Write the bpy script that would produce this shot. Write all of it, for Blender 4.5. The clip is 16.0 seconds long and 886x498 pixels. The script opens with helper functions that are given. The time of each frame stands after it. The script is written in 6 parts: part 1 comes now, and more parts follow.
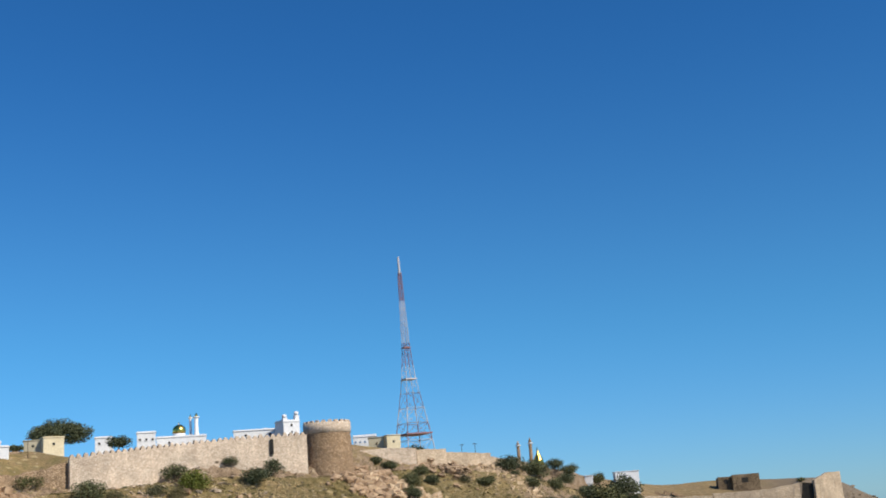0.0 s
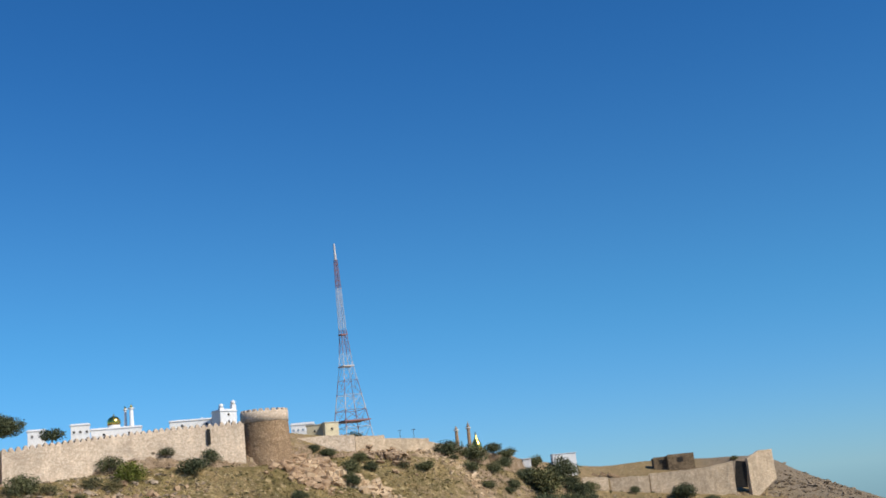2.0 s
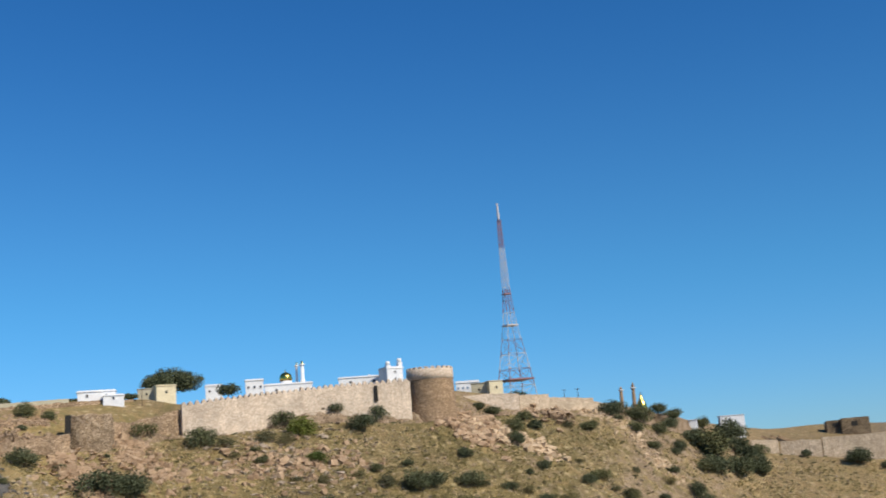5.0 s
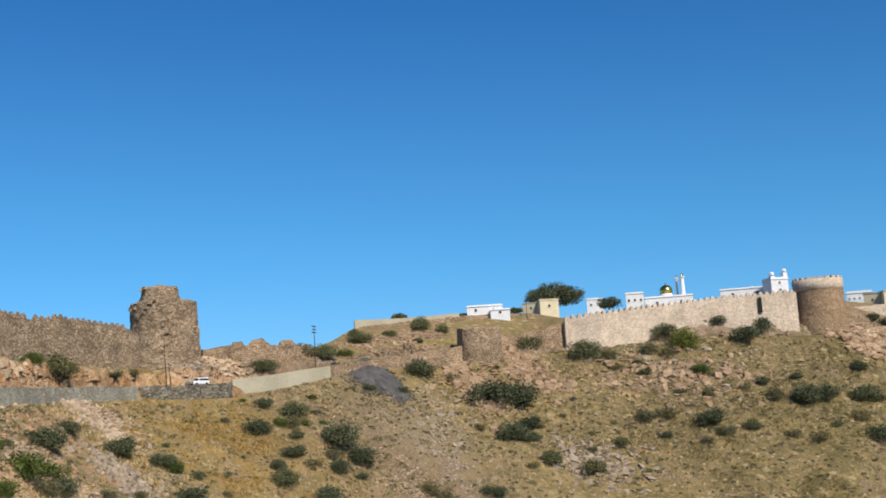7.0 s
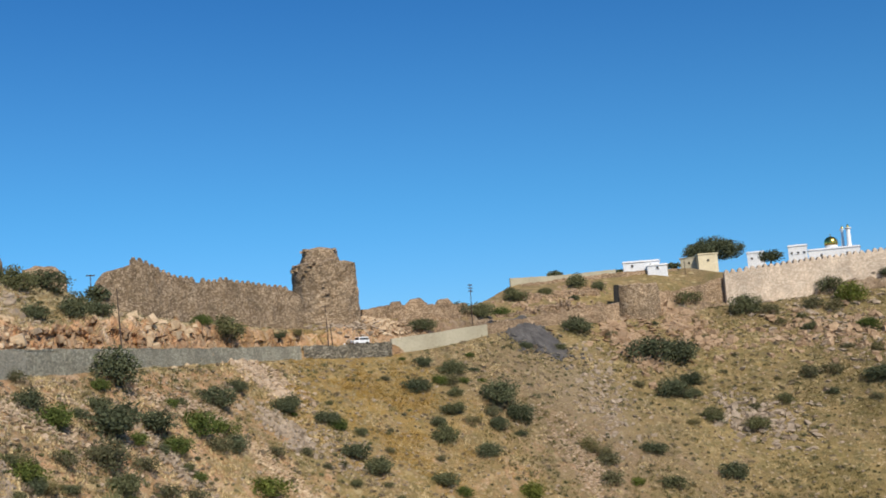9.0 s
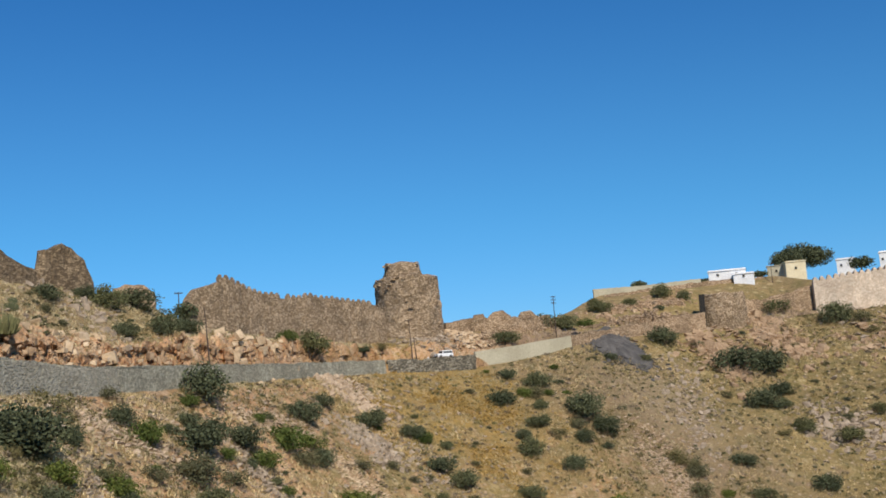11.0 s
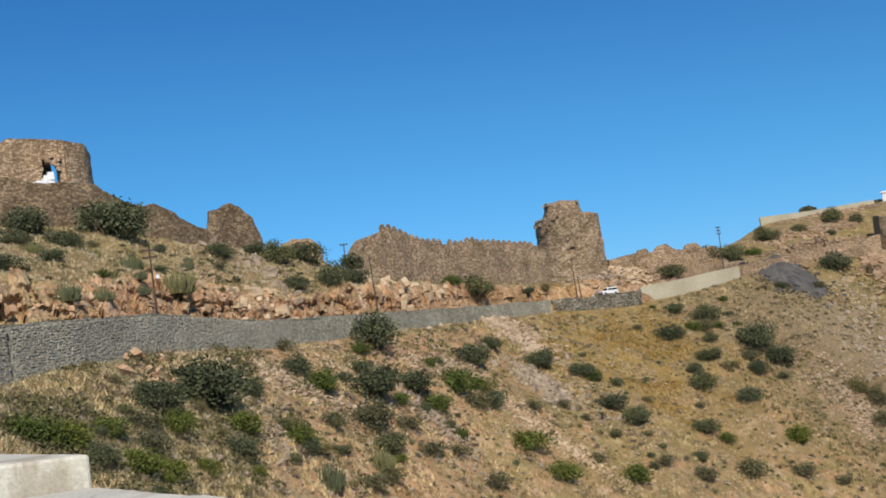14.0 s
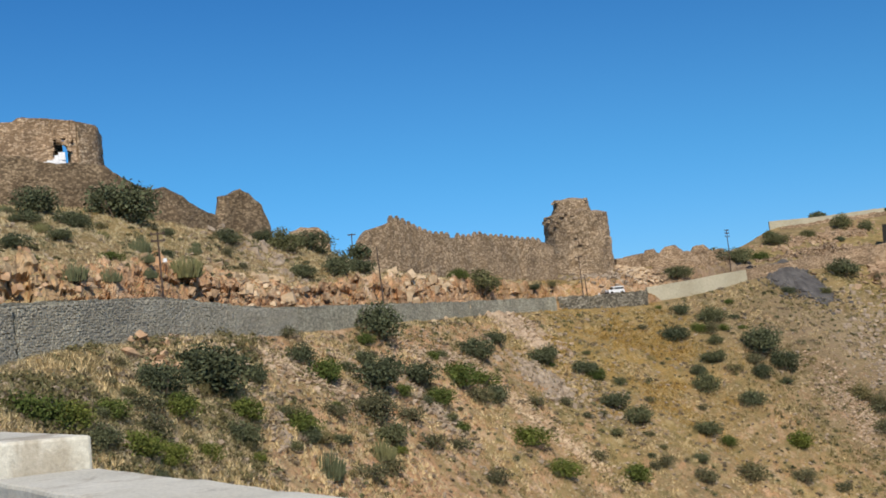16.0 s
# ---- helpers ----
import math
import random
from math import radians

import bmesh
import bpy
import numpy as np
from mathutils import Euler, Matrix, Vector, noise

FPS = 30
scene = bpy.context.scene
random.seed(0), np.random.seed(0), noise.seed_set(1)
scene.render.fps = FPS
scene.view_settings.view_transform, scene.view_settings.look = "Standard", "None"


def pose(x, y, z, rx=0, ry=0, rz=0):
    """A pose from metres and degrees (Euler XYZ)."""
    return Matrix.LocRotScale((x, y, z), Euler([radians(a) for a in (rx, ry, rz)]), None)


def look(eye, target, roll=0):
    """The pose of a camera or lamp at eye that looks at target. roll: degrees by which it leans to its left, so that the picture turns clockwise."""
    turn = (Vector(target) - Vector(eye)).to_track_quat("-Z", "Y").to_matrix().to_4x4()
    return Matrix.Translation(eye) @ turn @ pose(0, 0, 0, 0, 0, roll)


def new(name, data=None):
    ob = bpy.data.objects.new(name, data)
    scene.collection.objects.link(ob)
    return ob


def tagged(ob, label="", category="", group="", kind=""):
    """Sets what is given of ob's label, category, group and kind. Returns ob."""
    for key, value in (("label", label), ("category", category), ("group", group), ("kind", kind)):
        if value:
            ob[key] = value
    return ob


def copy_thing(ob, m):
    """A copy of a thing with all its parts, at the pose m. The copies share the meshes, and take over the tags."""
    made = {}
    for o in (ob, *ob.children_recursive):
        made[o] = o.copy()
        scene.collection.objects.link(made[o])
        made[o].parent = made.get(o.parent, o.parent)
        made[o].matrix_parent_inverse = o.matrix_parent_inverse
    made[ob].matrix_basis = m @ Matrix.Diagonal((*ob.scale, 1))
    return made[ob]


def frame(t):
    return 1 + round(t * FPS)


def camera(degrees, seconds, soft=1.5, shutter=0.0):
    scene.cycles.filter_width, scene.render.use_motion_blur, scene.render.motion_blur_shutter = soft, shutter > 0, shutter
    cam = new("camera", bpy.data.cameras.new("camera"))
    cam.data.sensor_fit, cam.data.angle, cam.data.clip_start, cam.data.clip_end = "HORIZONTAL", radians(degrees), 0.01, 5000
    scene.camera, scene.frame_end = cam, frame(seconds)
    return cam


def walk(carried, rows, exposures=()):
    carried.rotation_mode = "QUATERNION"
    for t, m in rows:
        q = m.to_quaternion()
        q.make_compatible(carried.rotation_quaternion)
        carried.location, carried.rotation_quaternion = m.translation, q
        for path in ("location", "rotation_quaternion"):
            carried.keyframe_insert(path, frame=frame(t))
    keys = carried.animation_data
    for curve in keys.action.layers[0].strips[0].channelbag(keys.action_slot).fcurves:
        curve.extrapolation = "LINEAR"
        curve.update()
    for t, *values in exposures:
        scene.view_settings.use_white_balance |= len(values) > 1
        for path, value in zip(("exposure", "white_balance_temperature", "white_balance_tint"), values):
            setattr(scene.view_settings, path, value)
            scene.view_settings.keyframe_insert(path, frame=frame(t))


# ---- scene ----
cam = camera(41.13, 16.0, soft=1.75, shutter=0.2)
EYE = (0.0, 0.0, 0.0)          # heights are given from eye level
walk(cam, [
    (0.0, pose(*EYE, 102.999, 4.205, -0.159)),
    (0.5, pose(*EYE, 103.593, 3.850, -2.134)),
    (1.0, pose(*EYE, 103.219, 4.176, -2.540)),
    (1.5, pose(*EYE, 102.810, 4.589, -2.687)),
    (2.0, pose(*EYE, 102.076, 5.548, -3.045)),
    (2.5, pose(*EYE, 101.595, 6.598, -1.265)),
    (3.0, pose(*EYE, 101.995, 6.672, -1.249)),
    (3.2, pose(*EYE, 101.615, 6.149, -1.463)),
    (5.3, pose(*EYE, 100.334, 3.414, 8.332)),
    (5.5, pose(*EYE, 99.541, 3.603, 12.101)),
    (6.0, pose(*EYE, 98.211, 4.098, 17.573)),
    (6.5, pose(*EYE, 98.101, 3.398, 20.351)),
    (7.0, pose(*EYE, 97.840, 3.474, 23.062)),
    (7.5, pose(*EYE, 97.439, 3.763, 24.636)),
    (8.0, pose(*EYE, 96.875, 3.669, 27.438)),
    (8.5, pose(*EYE, 96.565, 4.126, 29.118)),
    (9.0, pose(*EYE, 96.288, 3.851, 30.661)),
    (9.5, pose(*EYE, 95.990, 3.301, 33.000)),
    (9.7, pose(*EYE, 96.803, 3.544, 33.378)),
    (11.8, pose(*EYE, 97.171, 4.788, 35.298)),
    (12.0, pose(*EYE, 97.259, 5.017, 35.488)),
    (12.5, pose(*EYE, 97.932, 5.194, 36.374)),
    (13.0, pose(*EYE, 96.469, 5.846, 37.850)),
    (13.5, pose(*EYE, 94.973, 6.711, 40.121)),
    (14.0, pose(*EYE, 95.151, 6.869, 42.837)),
    (14.5, pose(*EYE, 96.312, 6.575, 44.578)),
    (15.0, pose(*EYE, 95.553, 6.048, 44.294)),
    (15.5, pose(*EYE, 94.591, 5.156, 44.034)),
    (16.0, pose(*EYE, 94.845, 4.898, 43.034)),
], exposures=((0.0, 0.03), (3.2, 0.03), (8.0, -0.03), (12.0, -0.1), (16.0, -0.1)))

# ---- light ----
SUN_AZ, SUN_EL = 126.0, 41.0   # compass bearing from +y towards +x, height in degrees
world = bpy.data.worlds.new("sky")
scene.world = world
world.use_nodes = True
wn = world.node_tree.nodes
sky = wn.new("ShaderNodeTexSky")
sky.sky_type, sky.sun_disc = "NISHITA", False
sky.sun_elevation, sky.sun_rotation = radians(SUN_EL), radians(SUN_AZ)
sky.altitude, sky.air_density, sky.dust_density, sky.ozone_density = 500, 1.0, 0.0, 3.5
wn["Background"].inputs["Strength"].default_value = 0.125
tint = wn.new("ShaderNodeMix")      # the clear, deep blue of dry upland air
tint.data_type, tint.blend_type = "RGBA", "MULTIPLY"
tint.inputs[0].default_value = 1.0
toward = wn.new("ShaderNodeTexCoord")
updown = wn.new("ShaderNodeSeparateXYZ")
world.node_tree.links.new(toward.outputs["Generated"], updown.inputs[0])
air = wn.new("ShaderNodeValToRGB")  # thicker, greyer air towards the horizon
air.color_ramp.interpolation = "EASE"
air.color_ramp.elements[0].position, air.color_ramp.elements[0].color = 0.0, (0.295, 0.55, 0.91, 1)
air.color_ramp.elements[1].position, air.color_ramp.elements[1].color = 0.17, (0.245, 0.625, 0.875, 1)
high_air = air.color_ramp.elements.new(0.42)
high_air.color = (0.165, 0.55, 0.885, 1)
world.node_tree.links.new(updown.outputs[2], air.inputs[0])
world.node_tree.links.new(air.outputs[0], tint.inputs[7])
world.node_tree.links.new(sky.outputs["Color"], tint.inputs[6])
world.node_tree.links.new(tint.outputs[2], wn["Background"].inputs["Color"])
sun = new("sun", bpy.data.lights.new("sun", "SUN"))
sun.data.energy, sun.data.angle, sun.data.color = 4.9, radians(0.5), (1.0, 0.905, 0.76)
sa, se = radians(SUN_AZ), radians(SUN_EL)
sun.matrix_world = look((0, 0, 0), (-math.sin(sa) * math.cos(se), -math.cos(sa) * math.cos(se), -math.sin(se)))


# ---- materials ----
class Nodes:
    """A small wrapper to write node materials in few lines."""

    def __init__(self, name, rough=0.9, metal=0.0):
        self.m = bpy.data.materials.new(name)
        self.m.use_nodes = True
        self.t = self.m.node_tree
        self.b = self.t.nodes["Principled BSDF"]
        self.b.inputs["Roughness"].default_value = rough
        self.b.inputs["Metallic"].default_value = metal
        self.b.inputs["Specular IOR Level"].default_value = 0.25 if metal == 0 else 0.5
        self.pos = self.t.nodes.new("ShaderNodeNewGeometry").outputs["Position"]

    def link(self, a, b):
        self.t.links.new(a, b)

    def local(self):
        self.pos = self.t.nodes.new("ShaderNodeTexCoord").outputs["Object"]

    def scaled(self, v):
        n = self.t.nodes.new("ShaderNodeVectorMath")
        n.operation = "MULTIPLY"
        self.link(self.pos, n.inputs[0])
        n.inputs[1].default_value = v
        return n.outputs[0]

    def noise(self, scale, detail=4, rough=0.6, stretch=(1, 1, 1), distort=0.0):
        n = self.t.nodes.new("ShaderNodeTexNoise")
        self.link(self.scaled(stretch), n.inputs["Vector"])
        n.inputs["Scale"].default_value, n.inputs["Detail"].default_value = scale, detail
        n.inputs["Roughness"].default_value, n.inputs["Distortion"].default_value = rough, distort
        return n.outputs["Fac"]

    def voronoi(self, scale, feature="F1", stretch=(1, 1, 1), out="Distance"):
        n = self.t.nodes.new("ShaderNodeTexVoronoi")
        n.feature = feature
        self.link(self.scaled(stretch), n.inputs["Vector"])
        n.inputs["Scale"].default_value = scale
        return n.outputs[out]

    def ramp(self, fac, stops):
        n = self.t.nodes.new("ShaderNodeValToRGB")
        el = n.color_ramp.elements
        for i, (p, c) in enumerate(stops):
            e = el[i] if i < 2 else el.new(p)
            e.position = p
            e.color = (*c, 1) if isinstance(c, tuple) else (c, c, c, 1)
        self.link(fac, n.inputs[0])
        return n.outputs[0]

    def mix(self, fac, a, b, mode="MIX"):
        n = self.t.nodes.new("ShaderNodeMix")
        n.data_type, n.blend_type = "RGBA", mode
        for v, i in ((fac, 0), (a, 6), (b, 7)):
            if isinstance(v, (int, float)):
                n.inputs[i].default_value = v if i == 0 else (v, v, v, 1)
            elif isinstance(v, tuple):
                n.inputs[i].default_value = (*v, 1)
            else:
                self.link(v, n.inputs[i])
        return n.outputs[2]

    def math(self, op, a, b=0.0):
        n = self.t.nodes.new("ShaderNodeMath")
        n.operation = op
        for v, i in ((a, 0), (b, 1)):
            if isinstance(v, (int, float)):
                n.inputs[i].default_value = v
            else:
                self.link(v, n.inputs[i])
        return n.outputs[0]

    def near(self, x, y, inner, outer):
        """1 within inner metres of a plan point, 0 beyond outer."""
        n = self.t.nodes.new("ShaderNodeVectorMath")
        n.operation = "DISTANCE"
        self.link(self.scaled((1, 1, 0)), n.inputs[0])
        n.inputs[1].default_value = (x, y, 0)
        m = self.t.nodes.new("ShaderNodeMapRange")
        self.link(n.outputs["Value"], m.inputs[0])
        m.inputs[1].default_value, m.inputs[2].default_value = inner, outer
        m.inputs[3].default_value, m.inputs[4].default_value = 1, 0
        return m.outputs[0]

    def done(self, colour, height=None, bump=0.3, dist=0.1):
        if isinstance(colour, tuple):
            self.b.inputs["Base Color"].default_value = (*colour, 1)
        else:
            self.link(colour, self.b.inputs["Base Color"])
        if height is not None:
            n = self.t.nodes.new("ShaderNodeBump")
            n.inputs["Strength"].default_value, n.inputs["Distance"].default_value = bump, dist
            self.link(height, n.inputs["Height"])
            self.link(n.outputs[0], self.b.inputs["Normal"])
        return self.m


def mottled(name, dark, light, scale=0.6, fine=6.0, rough=0.9, bump=0.3, dist=0.08, metal=0.0, local=False):
    n = Nodes(name, rough, metal)
    if local:
        n.local()
    big = n.ramp(n.noise(scale, 5), [(0.3, dark), (0.7, light)])
    f = n.noise(fine, 4, 0.7)
    col = n.mix(1.0, big, n.ramp(f, [(0.25, 0.72), (0.75, 1.2)]), "MULTIPLY")
    return n.done(col, f, bump, dist)


def masonry(name, cols, joint, size=0.45, stain=(0.55, 1.1), bump=0.7, flat=1.7, jw=0.06, deep=0.07):
    """Rubble stonework: stones of about that size in courses, with joints and stains."""
    n = Nodes(name, 0.95)
    st = (1, 1, flat)
    rnd = n.voronoi(1 / size, "F1", st, "Color")
    edge = n.voronoi(1 / size, "DISTANCE_TO_EDGE", st)
    tone = n.ramp(rnd, [(0.26, cols[0]), (0.5, cols[1]), (0.74, cols[2])])
    face = n.ramp(edge, [(jw * 0.4, 0.0), (jw * 2, 1.0)])
    col = n.mix(face, joint, tone)
    big = n.ramp(n.noise(0.16, 6, 0.65), [(0.3, stain[0]), (0.68, stain[1])])
    fine = n.ramp(n.noise(2.6, 5, 0.75), [(0.28, 0.62), (0.72, 1.25)])
    streak = n.ramp(n.noise(0.9, 4, 0.6, (1, 1, 0.12)), [(0.35, 0.93), (0.6, 1.03)])
    col = n.mix(1.0, n.mix(1.0, n.mix(1.0, col, big, "MULTIPLY"), fine, "MULTIPLY"), streak, "MULTIPLY")
    h = n.math("ADD", n.ramp(edge, [(0.0, 0.0), (jw * 3, 1.0)]), n.math("MULTIPLY", n.noise(5, 4), 0.6))
    return n.done(col, h, bump, deep)


def foliage(name, dark, light):
    n = Nodes(name, 0.9)
    n.b.inputs["Specular IOR Level"].default_value = 0.08
    r = n.t.nodes.new("ShaderNodeNewGeometry").outputs["Random Per Island"]
    col = n.ramp(r, [(0.0, dark), (1.0, light)])
    o = n.t.nodes.new("ShaderNodeObjectInfo").outputs["Random"]
    col = n.mix(1.0, col, n.ramp(o, [(0.0, (0.75, 0.78, 0.8)), (0.5, (1, 1, 1)), (1.0, (1.35, 1.2, 1.0))]), "MULTIPLY")
    return n.done(col)


def hill_material():
    n = Nodes("hillside", 0.97)
    big = n.noise(0.035, 6, 0.62)
    mid = n.noise(0.22, 6, 0.68, distort=0.6)
    fine = n.noise(1.9, 5, 0.75)
    tiny = n.noise(9.0, 4, 0.7)
    grass = n.ramp(mid, [(0.28, (0.18, 0.127, 0.048)), (0.5, (0.32, 0.23, 0.092)), (0.72, (0.45, 0.34, 0.16))])
    soil = n.ramp(fine, [(0.3, (0.17, 0.115, 0.05)), (0.7, (0.42, 0.3, 0.155))])
    col = n.mix(n.ramp(big, [(0.42, 0.0), (0.6, 1.0)]), grass, soil)
    pale = n.ramp(n.noise(0.5, 7, 0.78, distort=0.8), [(0.58, 0.0), (0.68, 1.0)])
    col = n.mix(n.math("MULTIPLY", pale, 0.55), col, (0.42, 0.3, 0.17))
    green = n.math("MULTIPLY", n.ramp(n.noise(0.3, 6, 0.7), [(0.45, 0.0), (0.63, 1.0)]), 0.52)
    col = n.mix(green, col, (0.12, 0.12, 0.045))
    olive = n.math("MULTIPLY", n.near(15, 325, 60, 150), n.ramp(n.noise(0.16, 6, 0.72), [(0.36, 0.0), (0.6, 1.0)]))
    col = n.mix(n.math("MULTIPLY", olive, 0.88), col, (0.11, 0.09, 0.035))
    path = n.math("MULTIPLY", n.near(-114, 250, 3, 17), n.ramp(mid, [(0.3, 0.4), (0.55, 1.0)]))
    col = n.mix(n.math("MULTIPLY", path, 0.6), col, (0.44, 0.34, 0.2))
    # loose pale stones and dark tufts, each with its own tone
    for size, keep, tone in ((0.8, 0.72, (0.5, 0.39, 0.27)), (0.55, 0.66, (0.11, 0.1, 0.045)), (0.33, 0.62, (0.46, 0.36, 0.19))):
        rnd = n.voronoi(size, "F1", (1, 1, 1), "Color")
        spot = n.ramp(n.math("ADD", n.voronoi(size, "F1"), n.math("MULTIPLY", n.math("SUBTRACT", fine, 0.5), 0.4)), [(0.2, 1.0), (0.38, 0.0)])
        pick = n.ramp(rnd, [(keep, 0.0), (keep + 0.04, 1.0)])
        col = n.mix(n.math("MULTIPLY", n.math("MULTIPLY", spot, pick), 0.8), col, tone)
    # steep ground is bare orange rock
    sep = n.t.nodes.new("ShaderNodeSeparateXYZ")
    n.link(n.t.nodes.new("ShaderNodeNewGeometry").outputs["True Normal"], sep.inputs[0])
    steep = n.ramp(n.math("ADD", sep.outputs[2], n.math("MULTIPLY", n.math("SUBTRACT", mid, 0.5), 0.35)),
                   [(0.62, 1.0), (0.78, 0.0)])
    vein = n.noise(0.35, 6, 0.72, (1, 1, 0.6))
    buff = n.ramp(vein, [(0.3, (0.17, 0.12, 0.075)), (0.5, (0.28, 0.2, 0.13)), (0.72, (0.42, 0.33, 0.24))])
    orange = n.ramp(vein, [(0.3, (0.38, 0.2, 0.1)), (0.5, (0.58, 0.35, 0.19)), (0.7, (0.7, 0.54, 0.38))])
    rock = n.mix(n.near(-130, 105, 105, 150), buff, orange)
    crack = n.ramp(n.math("ADD", n.voronoi(0.9, "DISTANCE_TO_EDGE", (1, 1, 0.5)), n.math("MULTIPLY", n.math("SUBTRACT", n.noise(1.3, 4), 0.42), 0.5)), [(0.0, 0.2), (0.07, 1.0)])
    rock = n.mix(1.0, rock, crack, "MULTIPLY")
    col = n.mix(steep, col, rock)
    # ochre grass, dark waste earth
    ochre = n.math("MULTIPLY", n.near(OCHRE[0], OCHRE[1], 8, 36), n.ramp(mid, [(0.38, 0.0), (0.56, 1.0)]))
    col = n.mix(n.math("MULTIPLY", ochre, 0.6), col, (0.38, 0.235, 0.055))
    straw = n.math("MULTIPLY", n.near(STRAW[0], STRAW[1], 12, 34), n.ramp(fine, [(0.25, 0.4), (0.6, 1.0)]))
    col = n.mix(n.math("MULTIPLY", straw, 0.85), col, (0.58, 0.45, 0.25))
    dark = n.math("MULTIPLY", n.near(WASTE[0], WASTE[1], 12, 48), n.ramp(mid, [(0.3, 0.3), (0.6, 1.0)]))
    col = n.mix(n.math("MULTIPLY", dark, 0.55), col, (0.17, 0.125, 0.085))
    ridge = n.math("MULTIPLY", n.near(110, 545, 60, 120), n.ramp(mid, [(0.25, 0.35), (0.6, 1.0)]))
    col = n.mix(n.math("MULTIPLY", ridge, 0.7), col, (0.21, 0.15, 0.085))
    spur = n.math("MULTIPLY", n.near(196, 530, 35, 62), n.ramp(fine, [(0.2, 0.55), (0.6, 1.0)]))
    col = n.mix(n.math("MULTIPLY", spur, 0.85), col, (0.185, 0.15, 0.115))
    col = n.mix(1.0, col, n.ramp(tiny, [(0.25, 0.6), (0.75, 1.35)]), "MULTIPLY")
    h = n.math("ADD", n.math("MULTIPLY", fine, 1.0), n.math("MULTIPLY", tiny, 0.35))
    return n.done(col, h, 0.9, 0.35)


def P(az, r, z=0.0):
    """A plan point by compass bearing (degrees) and distance from the viewpoint."""
    return Vector((r * math.sin(radians(az)), r * math.cos(radians(az)), z))


OCHRE, STRAW, WASTE = P(-34.2, 234), P(-61, 94), P(-25.4, 262)

M_HILL = hill_material()
M_ROAD = mottled("asphalt", (0.06, 0.058, 0.055), (0.11, 0.105, 0.1), 0.3, 8)
M_RUBBLE_GREY = masonry("grey_rubble", ((0.32, 0.3, 0.23), (0.44, 0.41, 0.315), (0.55, 0.52, 0.4)), (0.25, 0.235, 0.18), 0.36, (0.72, 1.12), 0.8, 1.5, 0.035, 0.1)
M_RUBBLE_WORN = masonry("worn_grey_rubble", ((0.14, 0.125, 0.095), (0.25, 0.22, 0.165), (0.4, 0.36, 0.275)), (0.11, 0.095, 0.07), 0.5, (0.6, 1.1), 0.8, 1.4, 0.05, 0.12)
M_PLASTER_GREY = mottled("cement_render", (0.39, 0.35, 0.25), (0.5, 0.455, 0.335), 0.12, 3, bump=0.25)
M_RUIN = masonry("brown_rubble", ((0.31, 0.222, 0.136), (0.47, 0.345, 0.215), (0.65, 0.5, 0.34)), (0.23, 0.16, 0.1), 0.46, (0.62, 1.12), 0.8, 1.6, 0.06, 0.14)
M_RUIN_ORANGE = masonry("orange_rubble", ((0.28, 0.19, 0.115), (0.42, 0.295, 0.18), (0.58, 0.43, 0.285)), (0.23, 0.155, 0.095), 0.42, (0.65, 1.15), 0.6, 1.7, 0.05, 0.1)
M_DARKRUIN = masonry("dark_rubble", ((0.15, 0.108, 0.066), (0.235, 0.17, 0.104), (0.36, 0.27, 0.17)), (0.125, 0.088, 0.055), 0.42, (0.6, 1.15), 0.6, 1.7, 0.05, 0.1)
M_SAND = masonry("sand_stone", ((0.52, 0.41, 0.285), (0.63, 0.5, 0.36), (0.72, 0.59, 0.43)), (0.5, 0.385, 0.27), 0.6, (0.7, 1.08), 0.3)
M_EARTH = mottled("pale_earth", (0.42, 0.29, 0.17), (0.64, 0.5, 0.34), 0.5, 3, bump=0.6, dist=0.1)
M_PINK = masonry("pale_restored_stone", ((0.58, 0.46, 0.345), (0.68, 0.55, 0.42), (0.75, 0.63, 0.49)), (0.6, 0.48, 0.365), 0.7, (0.7, 1.06), 0.3, 1.5, 0.04)
M_BASTION = masonry("tan_stone", ((0.3, 0.2, 0.115), (0.38, 0.265, 0.16), (0.46, 0.33, 0.21)), (0.26, 0.17, 0.1), 0.5, (0.75, 1.08), 0.5)
M_ROCK = mottled("orange_rock", (0.4, 0.23, 0.125), (0.64, 0.46, 0.3), 0.25, 2.2, bump=0.8, dist=0.2)
M_PALE = mottled("pinkish_scree", (0.33, 0.24, 0.16), (0.6, 0.465, 0.33), 0.5, 3, bump=0.7, dist=0.1)
M_TAN = mottled("tan_rock", (0.26, 0.165, 0.095), (0.5, 0.36, 0.23), 0.3, 2.4, bump=0.8, dist=0.2)
M_SPUR = mottled("brown_crag", (0.15, 0.115, 0.075), (0.31, 0.24, 0.165), 0.3, 2, bump=0.8, dist=0.2)
M_SCREE = mottled("pale_scree", (0.24, 0.185, 0.13), (0.46, 0.37, 0.275), 0.5, 3, bump=0.7, dist=0.1)
M_SLAG = mottled("dark_slag", (0.06, 0.057, 0.056), (0.14, 0.13, 0.122), 0.4, 3, bump=0.8, dist=0.15)
M_WHITE = mottled("white_paint", (0.74, 0.75, 0.76), (0.84, 0.84, 0.83), 0.3, 3, bump=0.1)
M_CREAM = mottled("cream_paint", (0.66, 0.57, 0.38), (0.76, 0.67, 0.47), 0.3, 3, bump=0.1)


